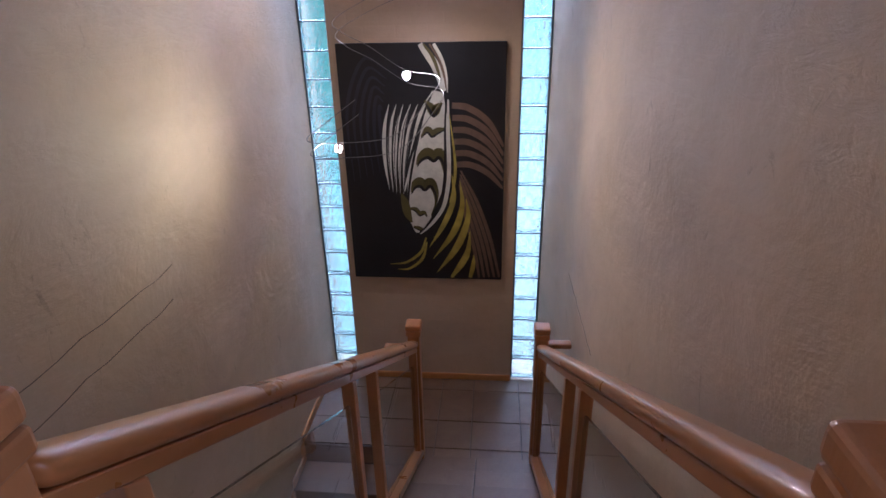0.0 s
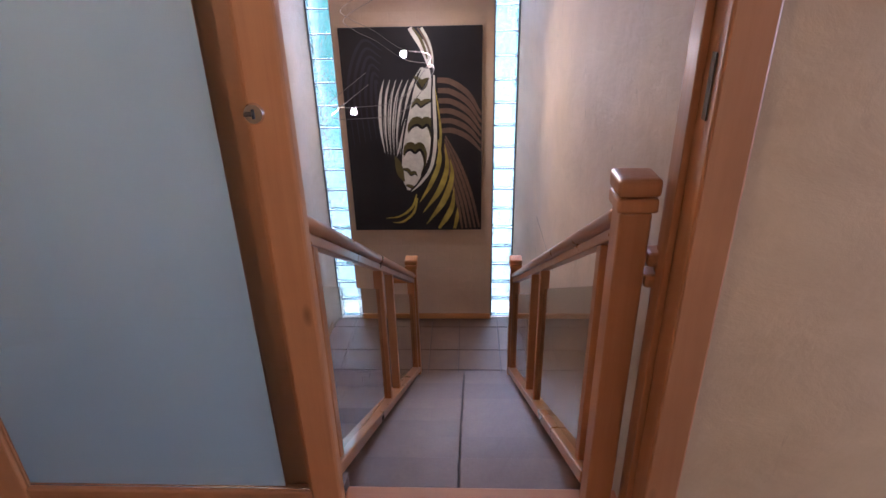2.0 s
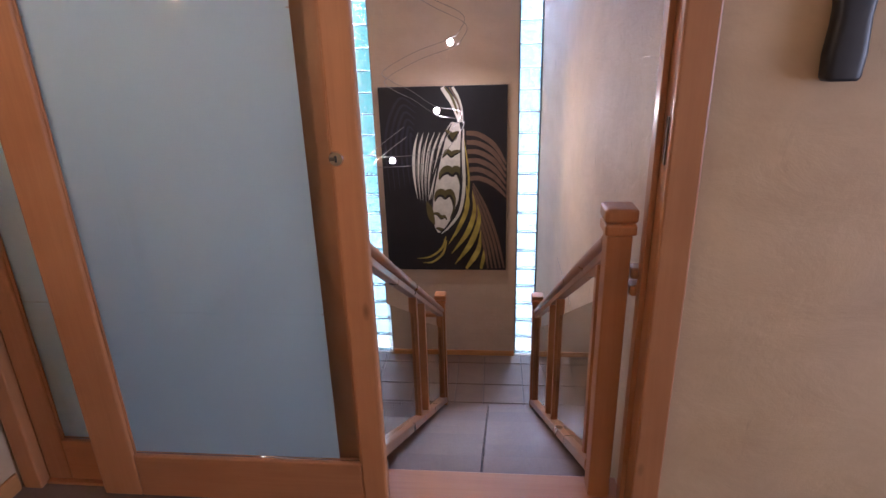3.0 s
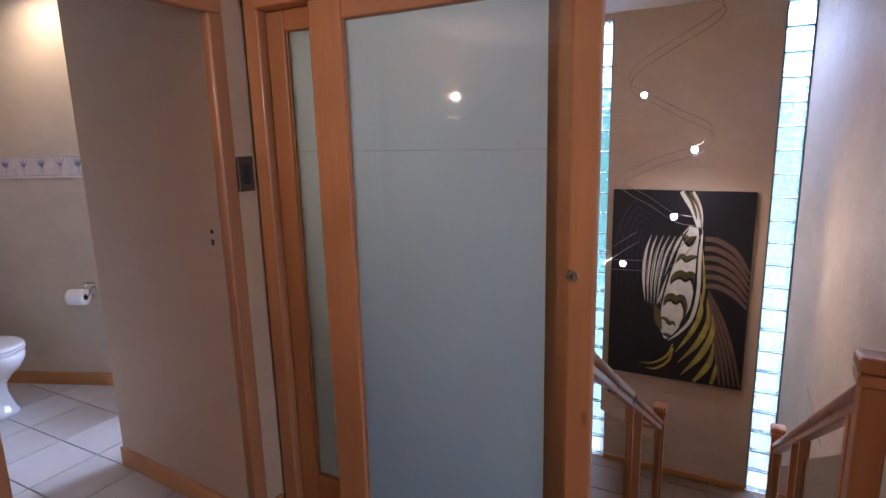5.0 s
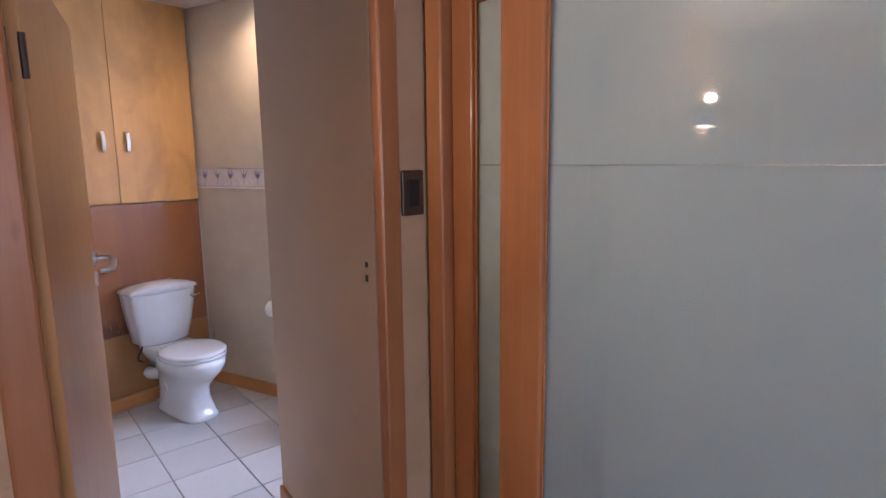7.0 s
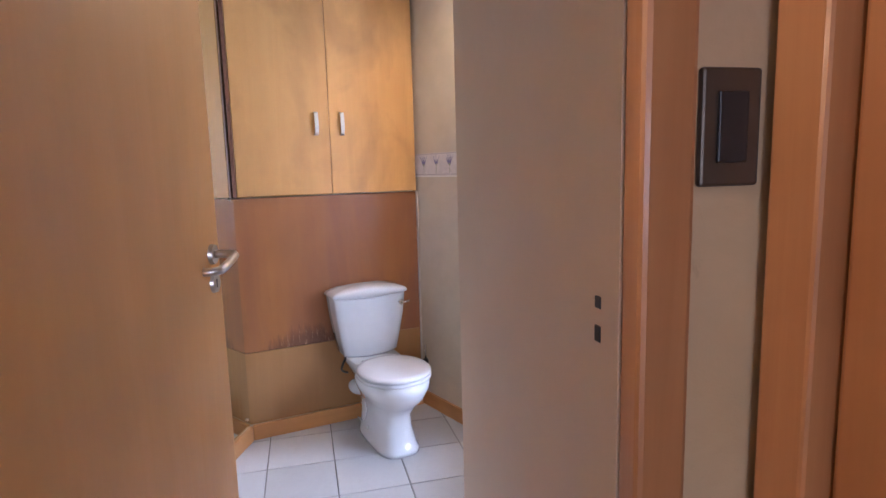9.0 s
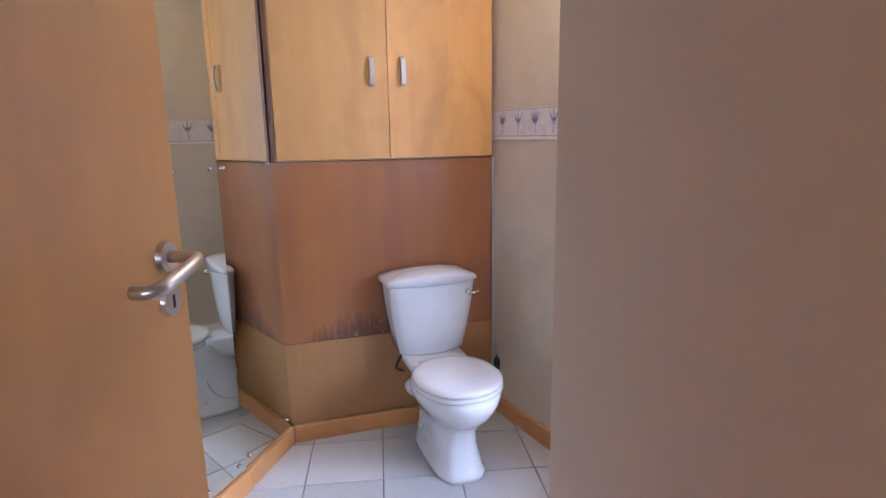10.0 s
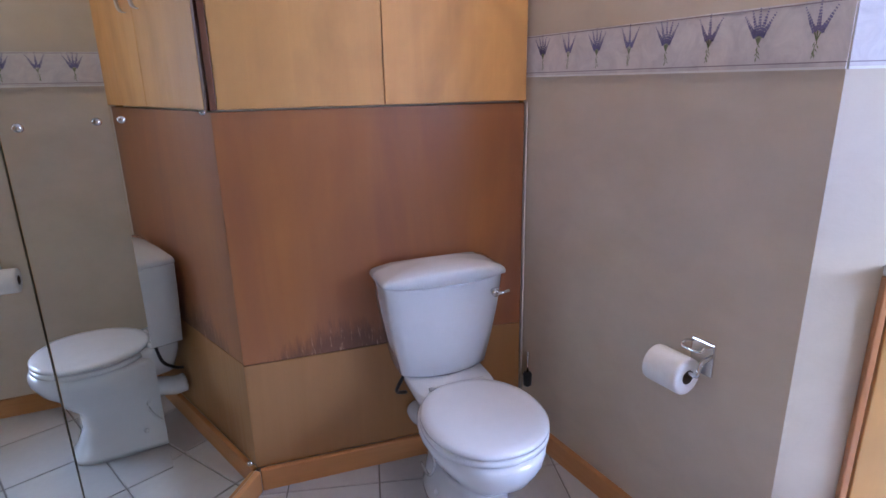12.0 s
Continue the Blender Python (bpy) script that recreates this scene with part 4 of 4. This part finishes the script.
tagged(finish("baseboard_passage", box(0.0, 0.87, -0.016, 0.0, -0.002, 0.098, 0.004), SKIRTWOOD), "pine skirting along the passage wall", "skirting board", "", "structure").matrix_world = PPOSE

# ---- lavender wallpaper border ----
m, t, b = nodes("border_paper")
n = noise_tex(t, coords(t, (1, 1, 1)), 16, 5, 0.7, 0.8)
t.links.new(ramp(t, n, [(0.35, (0.60, 0.55, 0.56)), (0.65, (0.74, 0.69, 0.68))]), b.inputs["Base Color"])
b.inputs["Roughness"].default_value = 0.7
BORDER = m
LAV = plain("lavender_print", (0.24, 0.22, 0.42), 0.7, 0, 0.4, 120)
STEM = plain("stem_print", (0.26, 0.30, 0.17), 0.7, 0, 0.3, 120)
LINE = plain("border_line", (0.36, 0.31, 0.33), 0.7)


def spray(tall):
    """The flat print of a lavender sprig: flower spikes of small petals over a tied bunch of stems."""
    fl, st = bmesh.new(), bmesh.new()
    rnd = random.Random(5 if tall else 8)
    angles = (-38, -20, -2, 16, 34) if tall else (-30, 0, 32)
    for a in angles:
        dx, dz = math.sin(radians(a)), math.cos(radians(a))
        for k in range(10):
            s = 0.012 + k * 0.0042
            w = 0.0037 * (1 - k / 13)
            cx, cz = dx * s * 1.245, dz * s * 1.245
            for side in (-1, 1):
                px, pz = cx + side * dz * w * 0.7, cz - side * dx * w * 0.7
                q = w * (0.8 + 0.4 * rnd.random())
                fl.faces.new([fl.verts.new((px + q * math.cos(i * 1.257 + a), 0, pz + q * math.sin(i * 1.257 + a))) for i in range(5)])
        w = 0.0013
        v = [(-w, -0.005), (w, -0.005), (dx * 0.012 + w, dz * 0.012), (dx * 0.012 - w, dz * 0.012)]
        st.faces.new([st.verts.new((x, 0.0001, z)) for x, z in v])
    for k in range(11):
        a = radians(rnd.uniform(-42, 42))
        x, z, n = rnd.uniform(-0.003, 0.003), -0.004 - 0.0025 * k, rnd.uniform(0.007, 0.012)
        dx, dz, w = math.sin(a), -math.cos(a), 0.0014
        v = [(x, z), (x + dx * n / 2 + w, z + dz * n / 2), (x + dx * n, z + dz * n), (x + dx * n / 2 - w, z + dz * n / 2)]
        st.faces.new([st.verts.new((p, -0.0001 * k / 11, q)) for p, q in v])
    return fl, st


def bordered(m0, length, first, name):
    strip = thing(name, "pale wallpaper border printed with lavender sprigs", "wallpaper border", m0, kind="structure")
    part("paper", box(0.003, length, -0.0022, 0.0, 1.418, 1.547), BORDER, strip)
    part("edge_line", box(0.003, length, -0.0045, 0.0, 1.412, 1.4175), PAPER, strip)
    part("thin_line", box(0.003, length, -0.0030, -0.0022, 1.425, 1.4275), LINE, strip)
    part("upper_line", box(0.003, length, -0.0030, -0.0022, 1.541, 1.5435), LINE, strip)
    x, k = first, 0
    while x < length - 0.03:
        for me, ob in zip(PRINTS[k % 2], ("flower_print", "stem_print")):
            o = new(ob, me)
            o.location, o.parent, o.scale = (x, -0.0034, 1.474), strip, (0.98, 1, 1.14)
        x, k = x + 0.126, k + 1
    return strip


PRINTS = []
for tall in (True, False):
    fl, st = spray(tall)
    pair = []
    for nm, bmx, mt in (("flower_print", fl, LAV), ("stem_print", st, STEM)):
        o = finish(nm, bmx, mt)
        pair.append(o.data)
        bpy.data.objects.remove(o)
    PRINTS.append(pair)
bordered(BPOSE, BLEN, 0.369, "border_wall_strip")
bordered(along(BORD1, (-3.115, 1.98), 1), 1.2, 0.09, "border_alcove_strip")


# ---- toilet ----
def ring(cx, cy, z, rx, ry, n=32, front=1.0, square=2.0):
    """A rounded outline; the half towards +x is scaled by front, square > 2 makes it boxier."""
    out = []
    for i in range(n):
        a = i * math.tau / n
        c, s = math.cos(a), math.sin(a)
        x = math.copysign(abs(c) ** (2 / square), c) * rx * (front if c > 0 else 1)
        y = math.copysign(abs(s) ** (2 / square), s) * ry
        out.append((cx + x, cy + y, z))
    return out


def make_toilet(m0):
    wc = thing("toilet", "white porcelain close-coupled toilet with its lid down", "toilet", m0)
    # height, centre, half length, half width, stretch of the front, squareness
    foot = [(0.0, 0.32, 0.232, 0.106, 1.0, 3.4), (0.02, 0.32, 0.232, 0.106, 1.0, 3.4), (0.035, 0.315, 0.222, 0.098, 1.0, 3.4), (0.12, 0.30, 0.205, 0.090, 0.98, 3.0), (0.18, 0.298, 0.205, 0.094, 1.02, 2.8), (0.235, 0.325, 0.222, 0.112, 1.1, 2.5), (0.28, 0.365, 0.228, 0.142, 1.14, 2.25), (0.325, 0.395, 0.225, 0.166, 1.14, 2.1), (0.352, 0.40, 0.222, 0.170, 1.13, 2.1), (0.364, 0.40, 0.214, 0.162, 1.13, 2.1)]
    part("bowl", loft([ring(cx, 0, z, rx, ry, 36, f, sq) for z, cx, rx, ry, f, sq in foot]), PORCELAIN, wc, "white porcelain bowl and pedestal", True)
    for y in (-1, 1):
        part("side_recess_lip", tube(smooth_line([(0.12, y * 0.088, 0.06), (0.22, y * 0.094, 0.08), (0.28, y * 0.094, 0.16), (0.25, y * 0.098, 0.24)], 5), 0.005, 8), PORCELAIN, wc, "", True)
    part("shelf", loft([ring(0.145, 0, z, rx, w, 32, 1, 4.5) for z, rx, w in ((0.26, 0.12, 0.08), (0.315, 0.135, 0.108), (0.35, 0.142, 0.125), (0.382, 0.142, 0.132), (0.388, 0.136, 0.127))]), PORCELAIN, wc, "", True)

    def seat(z, rx, ry):
        """A round-fronted seat outline with a blunt back."""
        return [(max(x, 0.236 + (0.19 - rx)), y, zz) for x, y, zz in ring(0.436, 0, z, rx * 1.05, ry * 0.98, 44, 1.0, 2.1)]

    part("seat_ring", loft([seat(z, rx, ry) for z, rx, ry in ((0.366, 0.186, 0.170), (0.369, 0.194, 0.178), (0.380, 0.194, 0.178), (0.384, 0.188, 0.172))]), SEATPLASTIC, wc, "white toilet seat", True)
    part("lid", loft([seat(z, rx, ry) for z, rx, ry in ((0.3865, 0.186, 0.171), (0.389, 0.193, 0.177), (0.398, 0.193, 0.177), (0.404, 0.186, 0.170), (0.4065, 0.163, 0.148), (0.4075, 0.08, 0.07))]), SEATPLASTIC, wc, "smooth white plastic lid", True)
    for y in (-0.07, 0.07):
        part("hinge", tube([(0.240, y - 0.02, 0.390), (0.240, y + 0.02, 0.390)], 0.009, 12), SEATPLASTIC, wc, "", True)

    def tank(z, rx, ry, bow):
        """Cistern outline: flat at the wall, straight sides, rounded corners and a gently bowed front."""
        x0, x1 = 0.006, 0.006 + 2 * rx
        out = [(x0, -ry, z), (x0 + 0.05, -ry, z), (x1 - bow - 0.03, -ry, z), (x1 - bow - 0.014, -ry * 0.995, z)]
        for k in range(13):
            u = -1 + k / 6
            out.append((x1 - bow * abs(u) ** 2.2, ry * 0.975 * u, z))
        return out + [(x1 - bow - 0.014, ry * 0.995, z), (x1 - bow - 0.03, ry, z), (x0 + 0.05, ry, z), (x0, ry, z)]

    body = [(0.388, 0.078, 0.130), (0.398, 0.084, 0.145), (0.50, 0.090, 0.166), (0.60, 0.095, 0.183), (0.69, 0.098, 0.192), (0.70, 0.098, 0.193)]
    part("cistern", loft([tank(z, rx, ry, 0.042) for z, rx, ry in body]), PORCELAIN, wc, "tapered white porcelain cistern with a bowed front", True)
    dome = lambda y: -0.026 * (y / 0.203) ** 2
    lid = [tank(0.7015, 0.100, 0.198, 0.042), tank(0.7045, 0.104, 0.203, 0.042)]
    for s, z in ((1.0, 0.738), (0.985, 0.745), (0.93, 0.750), (0.7, 0.757), (0.3, 0.761)):
        lid.append([(0.108 + (x - 0.108) * s, y * s, z + dome(y * s)) for x, y, _ in tank(0, 0.104, 0.203, 0.042)])
    part("cistern_lid", loft(lid), PORCELAIN, wc, "domed cistern lid with a bowed front", True)
    bm = tube([(0.19, 0.150, 0.655), (0.206, 0.150, 0.655)], 0.013, 18)
    lv = part("flush_lever", bm, CHROME, wc, "chrome flush lever", True)
    part("lever_arm", tube([(0.209, 0.150, 0.655), (0.213, 0.165, 0.655), (0.211, 0.182, 0.657), (0.208, 0.192, 0.658)], [0.006, 0.005, 0.0045, 0.0055], 10), CHROME, lv, "", True)
    part("waste_pipe", tube(smooth_line([(0.16, -0.02, 0.20), (0.10, -0.04, 0.20), (0.04, -0.06, 0.19), (0.0, -0.06, 0.19)], 4), 0.036, 16), SEATPLASTIC, wc, "white waste pipe", True)
    part("supply_hose", tube(smooth_line([(0.10, -0.12, 0.40), (0.09, -0.15, 0.34), (0.05, -0.14, 0.30), (0.01, -0.10, 0.27)], 5), 0.006, 8), BLACK, wc, "thin dark supply hose", True)
    for y in (-0.10, 0.10):
        bm = bmesh.new()
        bmesh.ops.create_uvsphere(bm, u_segments=10, v_segments=6, radius=0.009, matrix=Matrix.Translation((0.30, y * 0.99, 0.075)))
        part("floor_bolt_cap", bm, SEATPLASTIC, wc, "", True)
    return wc


make_toilet(pose(-4.399, -0.050, -0.001, 0, 0, 14.0) @ Matrix.Diagonal((1.04, 1.08, 1.10, 1)))

# water valve in the corner behind the toilet
vl = thing("water_valve", "small black and chrome water valve on the wall behind the toilet", "valve", pose(-4.405, 0.325, 0.30))
part("valve_body", loft([ring(0, 0, z, r, r, 20) for z, r in ((-0.045, 0.011), (-0.04, 0.016), (0.005, 0.017), (0.015, 0.012))]), BLACK, vl, "black valve body", True)
part("spindle", tube([(0, 0, 0.014), (0, 0, 0.10)], 0.005, 10), CHROME, vl, "thin chrome spindle", True)
part("wall_pipe", tube([(-0.012, 0, -0.02), (-0.052, 0, -0.02)], 0.007, 12), CHROME, vl, "", True)

# ---- toilet roll ----
roll = thing("toilet_roll_holder", "chrome toilet roll holder with a white paper roll", "toilet roll", BPOSE @ pose(1.085, 0, 0.66))
part("back_plate", box(-0.035, 0.035, -0.008, 0.0, -0.03, 0.065, 0.003), CHROME, roll)
part("arm", tube(smooth_line([(0.028, -0.008, 0.03), (0.034, -0.05, 0.028), (0.036, -0.066, 0.012), (0.034, -0.07, -0.005), (0.0, -0.07, -0.008), (-0.08, -0.07, -0.008), (-0.088, -0.07, -0.008)], 5), 0.006, 10), CHROME, roll, "", True)
bm = bmesh.new()
prof = [(0.020, -0.10), (0.046, -0.10), (0.051, -0.098), (0.052, -0.09), (0.052, 0.0), (0.051, 0.008), (0.046, 0.010), (0.020, 0.010)]
rings = [[bm.verts.new((x, -0.07 + r * math.cos(i * math.tau / 36), -0.02 + r * math.sin(i * math.tau / 36))) for i in range(36)] for r, x in prof]
for ra, rb in zip(rings, rings[1:] + rings[:1]):
    for i in range(36):
        bm.faces.new((ra[i], ra[(i + 1) % 36], rb[(i + 1) % 36], rb[i]))
part("paper_roll", bm, PAPER, roll, "white paper roll", True)
part("core", loft([[(x, -0.07 + 0.0198 * math.cos(i * math.tau / 24), -0.02 + 0.0198 * math.sin(i * math.tau / 24)) for i in range(24)] for x in (-0.101, 0.0115)], cap=False), plain("cardboard", (0.13, 0.09, 0.06), 0.9), roll, "brown cardboard core", True)
part("wire_clip", tube(smooth_line([(-0.03, -0.006, 0.058), (-0.034, -0.035, 0.062), (-0.03, -0.05, 0.052), (0.02, -0.05, 0.052), (0.026, -0.035, 0.062), (0.024, -0.006, 0.058)], 4), 0.004, 8), CHROME, roll, "bent chrome wire", True)

# ---- alcove: bath and basin cabinet ----
APOSE = along(BORD1, (-3.115, 1.98), 1)
tub = thing("bathtub", "white bathtub with a plain side panel in the alcove", "bathtub", APOSE @ pose(0.03, -0.02, 0))
bm = box(0.0, 1.2, -0.42, 0.0, -0.004, 0.36, 0.012)
part("side_panel", bm, WHITE, tub)
bm = loft([ring(0.60, -0.21, z, rx, ry, 36, 1, 4.5) for z, rx, ry in ((0.361, 0.61, 0.22), (0.375, 0.612, 0.222), (0.382, 0.60, 0.21), (0.378, 0.55, 0.165), (0.366, 0.52, 0.15))])
part("rim", bm, WHITE, tub, "", True)

cb = thing("bath_cupboard", "low orange-wood cupboard door in a frame above the bath", "cupboard", APOSE)
part("frame", box(0.137, 0.152, -0.022, -0.001, 0.395, 0.985, 0.003), PINE, cb)
part("door", box(0.160, 0.62, -0.018, -0.001, 0.395, 0.975, 0.003), BIRCH, cb)
part("top_board", box(0.137, 0.64, -0.05, -0.001, 0.987, 1.01, 0.004), WHITE, cb, "pale counter edge")

# ---- hall: switch, intercom, sconce ----
sw = thing("light_switch", "dark bronze rocker light switch on the plaster strip", "light switch", pose(WEST, 0.128, 1.487))
part("plate", box(0.0, 0.010, -0.04, 0.04, -0.067, 0.067, 0.004), BRONZE, sw)
part("rocker", box(0.010, 0.014, -0.02, 0.02, -0.04, 0.04, 0.002), BLACK, sw, "black rocker")
trim("baseboard_switch", (WEST, 0.080), (WEST, 0.174), 0.0, 0.075, 0.014, SKIRTWOOD, "dark skirting under the light switch")
ph = thing("wall_telephone", "black intercom handset hanging on the plaster wall", "intercom", pose(0.775, 0.15, 1.368))
bm = loft([[(x, y, z) for x, y, _ in ring(0, -0.026, 0, w, 0.024, 28, 1, 4)] for z, w in ((0.0, 0.034), (0.008, 0.041), (0.06, 0.044), (0.14, 0.038), (0.19, 0.044), (0.215, 0.036))])
part("handset", bm, BLACK, ph, "", True)
part("cradle", box(-0.034, 0.034, -0.012, 0.0, 0.02, 0.20, 0.004), BLACK, ph)
cable = thing("loose_cable", "thin loose white wire on the floor by the jamb", "wire", pose(0.0, 0, 0))
part("wire", tube(smooth_line([(0.43, 0.10, 0.004), (0.445, 0.085, 0.05), (0.465, 0.08, 0.075), (0.49, 0.09, 0.05), (0.50, 0.11, 0.004)], 6), 0.0025, 6), PAPER, cable, "", True)

m, t, b = nodes("lamp_glow")
em = node(t, "ShaderNodeEmission", Color=(1.0, 0.80, 0.52, 1), Strength=28.0)
t.links.new(em.outputs[0], t.nodes["Material Output"].inputs["Surface"])
GLOW = m
sc = thing("wall_sconce", "small half-round wall light glowing warm on plaster", "wall lamp", pose(WEST, -1.55, 1.80))
half_ring = [(0.075 * math.cos(a), 0.075 * math.sin(a)) for a in [radians(-90 + k * 12) for k in range(16)]]
bm = bmesh.new()
for (xa, ya), (xb, yb) in zip(half_ring, half_ring[1:]):
    for r0 in (1.0, 0.95):
        bm.faces.new([bm.verts.new((x * r0 + 0.004, y * r0, z)) for x, y, z in ((xa, ya, -0.065), (xb, yb, -0.065), (xb, yb, 0.04), (xa, ya, 0.04))])
part("shade", bm, plain("sconce_shell", (0.55, 0.45, 0.34), 0.6), sc, "half-round opaque shade", True)
part("bracket", box(0.0, 0.03, -0.02, 0.02, -0.018, -0.006, 0.003), BRONZE, sc)
bm = bmesh.new()
# bulb raised and widened to imitate the crescent of light above the shade
bmesh.ops.create_uvsphere(bm, u_segments=14, v_segments=10, radius=0.022, matrix=Matrix.Translation((0.042, 0, 0.030)) @ Matrix.Diagonal((1, 1.9, 1, 1)))
part("bulb", bm, GLOW, sc, "glowing bulb", True)

# added glowing plate stands in for the lit wall below the shade
bm = prism([(0.004, -0.06)] + [(0.004 + x * 0.8, y * 0.8) for x, y in half_ring[1:-1]] + [(0.004, 0.06)], -0.075, -0.068)
part("diffuser", bm, GLOW, sc, "glowing plate for the light spill under the shade")

# ---- twisting cable lamp over the stairs ----
m, t, b = nodes("halogen_glow")
em = node(t, "ShaderNodeEmission", Color=(1.0, 0.88, 0.74, 1), Strength=60.0)
t.links.new(em.outputs[0], t.nodes["Material Output"].inputs["Surface"])
HALO = m
spiral = thing("cable_spotlight", "twisting twin-cable ceiling lamp with four small halogen spots", "ceiling lamp", pose(-0.58, 3.45, WELL_TOP))
base = bmesh.new()
bmesh.ops.create_cone(base, cap_ends=True, segments=32, radius1=0.055, radius2=0.06, depth=0.03, matrix=Matrix.Translation((-0.02, 0.0, -0.016)))
part("ceiling_plate", base, STEEL, spiral)
SPOTS = [((-0.781, 3.58, 1.905), (-1.42, 2.3, 0.9)), ((-0.371, 3.53, 1.456), (-0.40, 3.50, 0.5)), ((-0.458, 3.11, 0.97), (0.53, 2.2, 0.75)), ((-0.726, 2.603, 0.687), (-1.42, 2.36, 0.86))]
SP = Vector((0.58, -3.45, -WELL_TOP))
ROUTE = [(-0.60, 3.45, 2.655), (-0.24, 3.34, 2.53), (-0.30, 3.50, 2.46), (-0.60, 3.65, 2.32), (-0.875, 3.63, 2.14), (-0.90, 3.60, 2.0), (-0.781, 3.58, 1.935), (-0.504, 3.43, 1.78), (-0.255, 3.33, 1.65), (-0.29, 3.43, 1.54), (-0.371, 3.53, 1.484), (-0.668, 3.53, 1.385), (-0.915, 3.43, 1.25), (-0.80, 3.15, 1.19), (-0.647, 3.08, 1.125), (-0.463, 3.11, 1.0), (-0.27, 3.0, 0.975), (-0.29, 2.75, 0.91), (-0.45, 2.63, 0.75), (-0.722, 2.603, 0.716), (-0.88, 2.60, 0.73), (-0.80, 2.70, 0.80), (-0.66, 2.74, 0.90)]
for k, off in enumerate(((0, 0, 0), (0.02, -0.03, -0.065))):
    line = smooth_line([Vector(p) + SP + Vector(off) * min(1.0, i / 2) for i, p in enumerate(ROUTE)], 7)
    part("cable", tube(line, 0.0022, 6), CABLE, spiral, "thin bent steel cable", True)
for (p, q) in SPOTS:
    aim = look(p, q)
    loc = Matrix.Translation(SP) @ aim
    bm = bmesh.new()
    bmesh.ops.create_cone(bm, cap_ends=False, segments=18, radius1=0.024, radius2=0.012, depth=0.034, matrix=loc @ Matrix.Translation((0, 0, 0.006)))
    h = part("spot_head", bm, CHROME, spiral, "small halogen spot head", True)
    bm = bmesh.new()
    bmesh.ops.create_uvsphere(bm, u_segments=14, v_segments=8, radius=0.026 if 1.2 < p[2] < 1.8 else 0.020, matrix=loc)
    part("bulb", bm, HALO, h, "glowing halogen bulb", True)
    lamp("halogen", "SPOT", Matrix.Translation(Vector(p) + (Vector(q) - Vector(p)).normalized() * 0.03) @ aim.to_3x3().to_4x4(), (42 if p[2] > 1.8 else 36) if p[2] > 1.2 else (30 if p[1] > 3 else 24), HALOGEN if p[1] > 3 else (1.0, 0.93, 0.60), 0.02, cone=165 if p[2] > 1.2 else 132, blend=1.0)
lamp("sconce_light", "POINT", pose(WEST + 0.042, -1.55, 1.857), 36, WARM, 0.022)

# ---- bathroom ceiling light ----
dl = thing("ceiling_downlight", "small round recessed ceiling downlight", "ceiling light", pose(-3.70, 0.42, BATH_TOP))
part("rim", loft([ring(0, 0, z, r, r, 28) for z, r in ((-0.001, 0.05), (-0.006, 0.05), (-0.008, 0.04), (-0.002, 0.036))], cap=False), STEEL, dl, "", True)
bm = bmesh.new()
bmesh.ops.create_cone(bm, cap_ends=True, segments=24, radius1=0.034, radius2=0.034, depth=0.003, matrix=Matrix.Translation((0, 0, -0.0035)))
part("lens", bm, HALO, dl, "glowing lens")
lamp("downlight", "SPOT", look((-3.70, 0.42, BATH_TOP - 0.02), (-3.74, 0.36, 0)), 24, WARM, 0.03, cone=150, blend=0.9)

# ---- bathroom floor tiles ----
floor_ob = bpy.data.objects["floor_bath"]
tile = finish("floor_tile", box(0.003, 0.327, 0.003, 0.327, -0.010, 0.0, 0.002, 1), WHITETILE)
tile_me = tile.data
bpy.data.objects.remove(tile)
for i in range(-3, 8):
    for j in range(-4, 7):
        o = new("floor_tile", tile_me)
        o.location, o.parent = (-3.92 + i * 0.33, -0.267 + j * 0.33, 0), floor_ob
        if o.location.x > -1.95:
            bpy.data.objects.remove(o)
tagged(finish("door_sill", box(-2.0, WEST - 0.055, -0.80, 0.03, -0.02, 0.0015), WHITETILE), "tile strip at the bathroom door", "threshold", "", "structure")
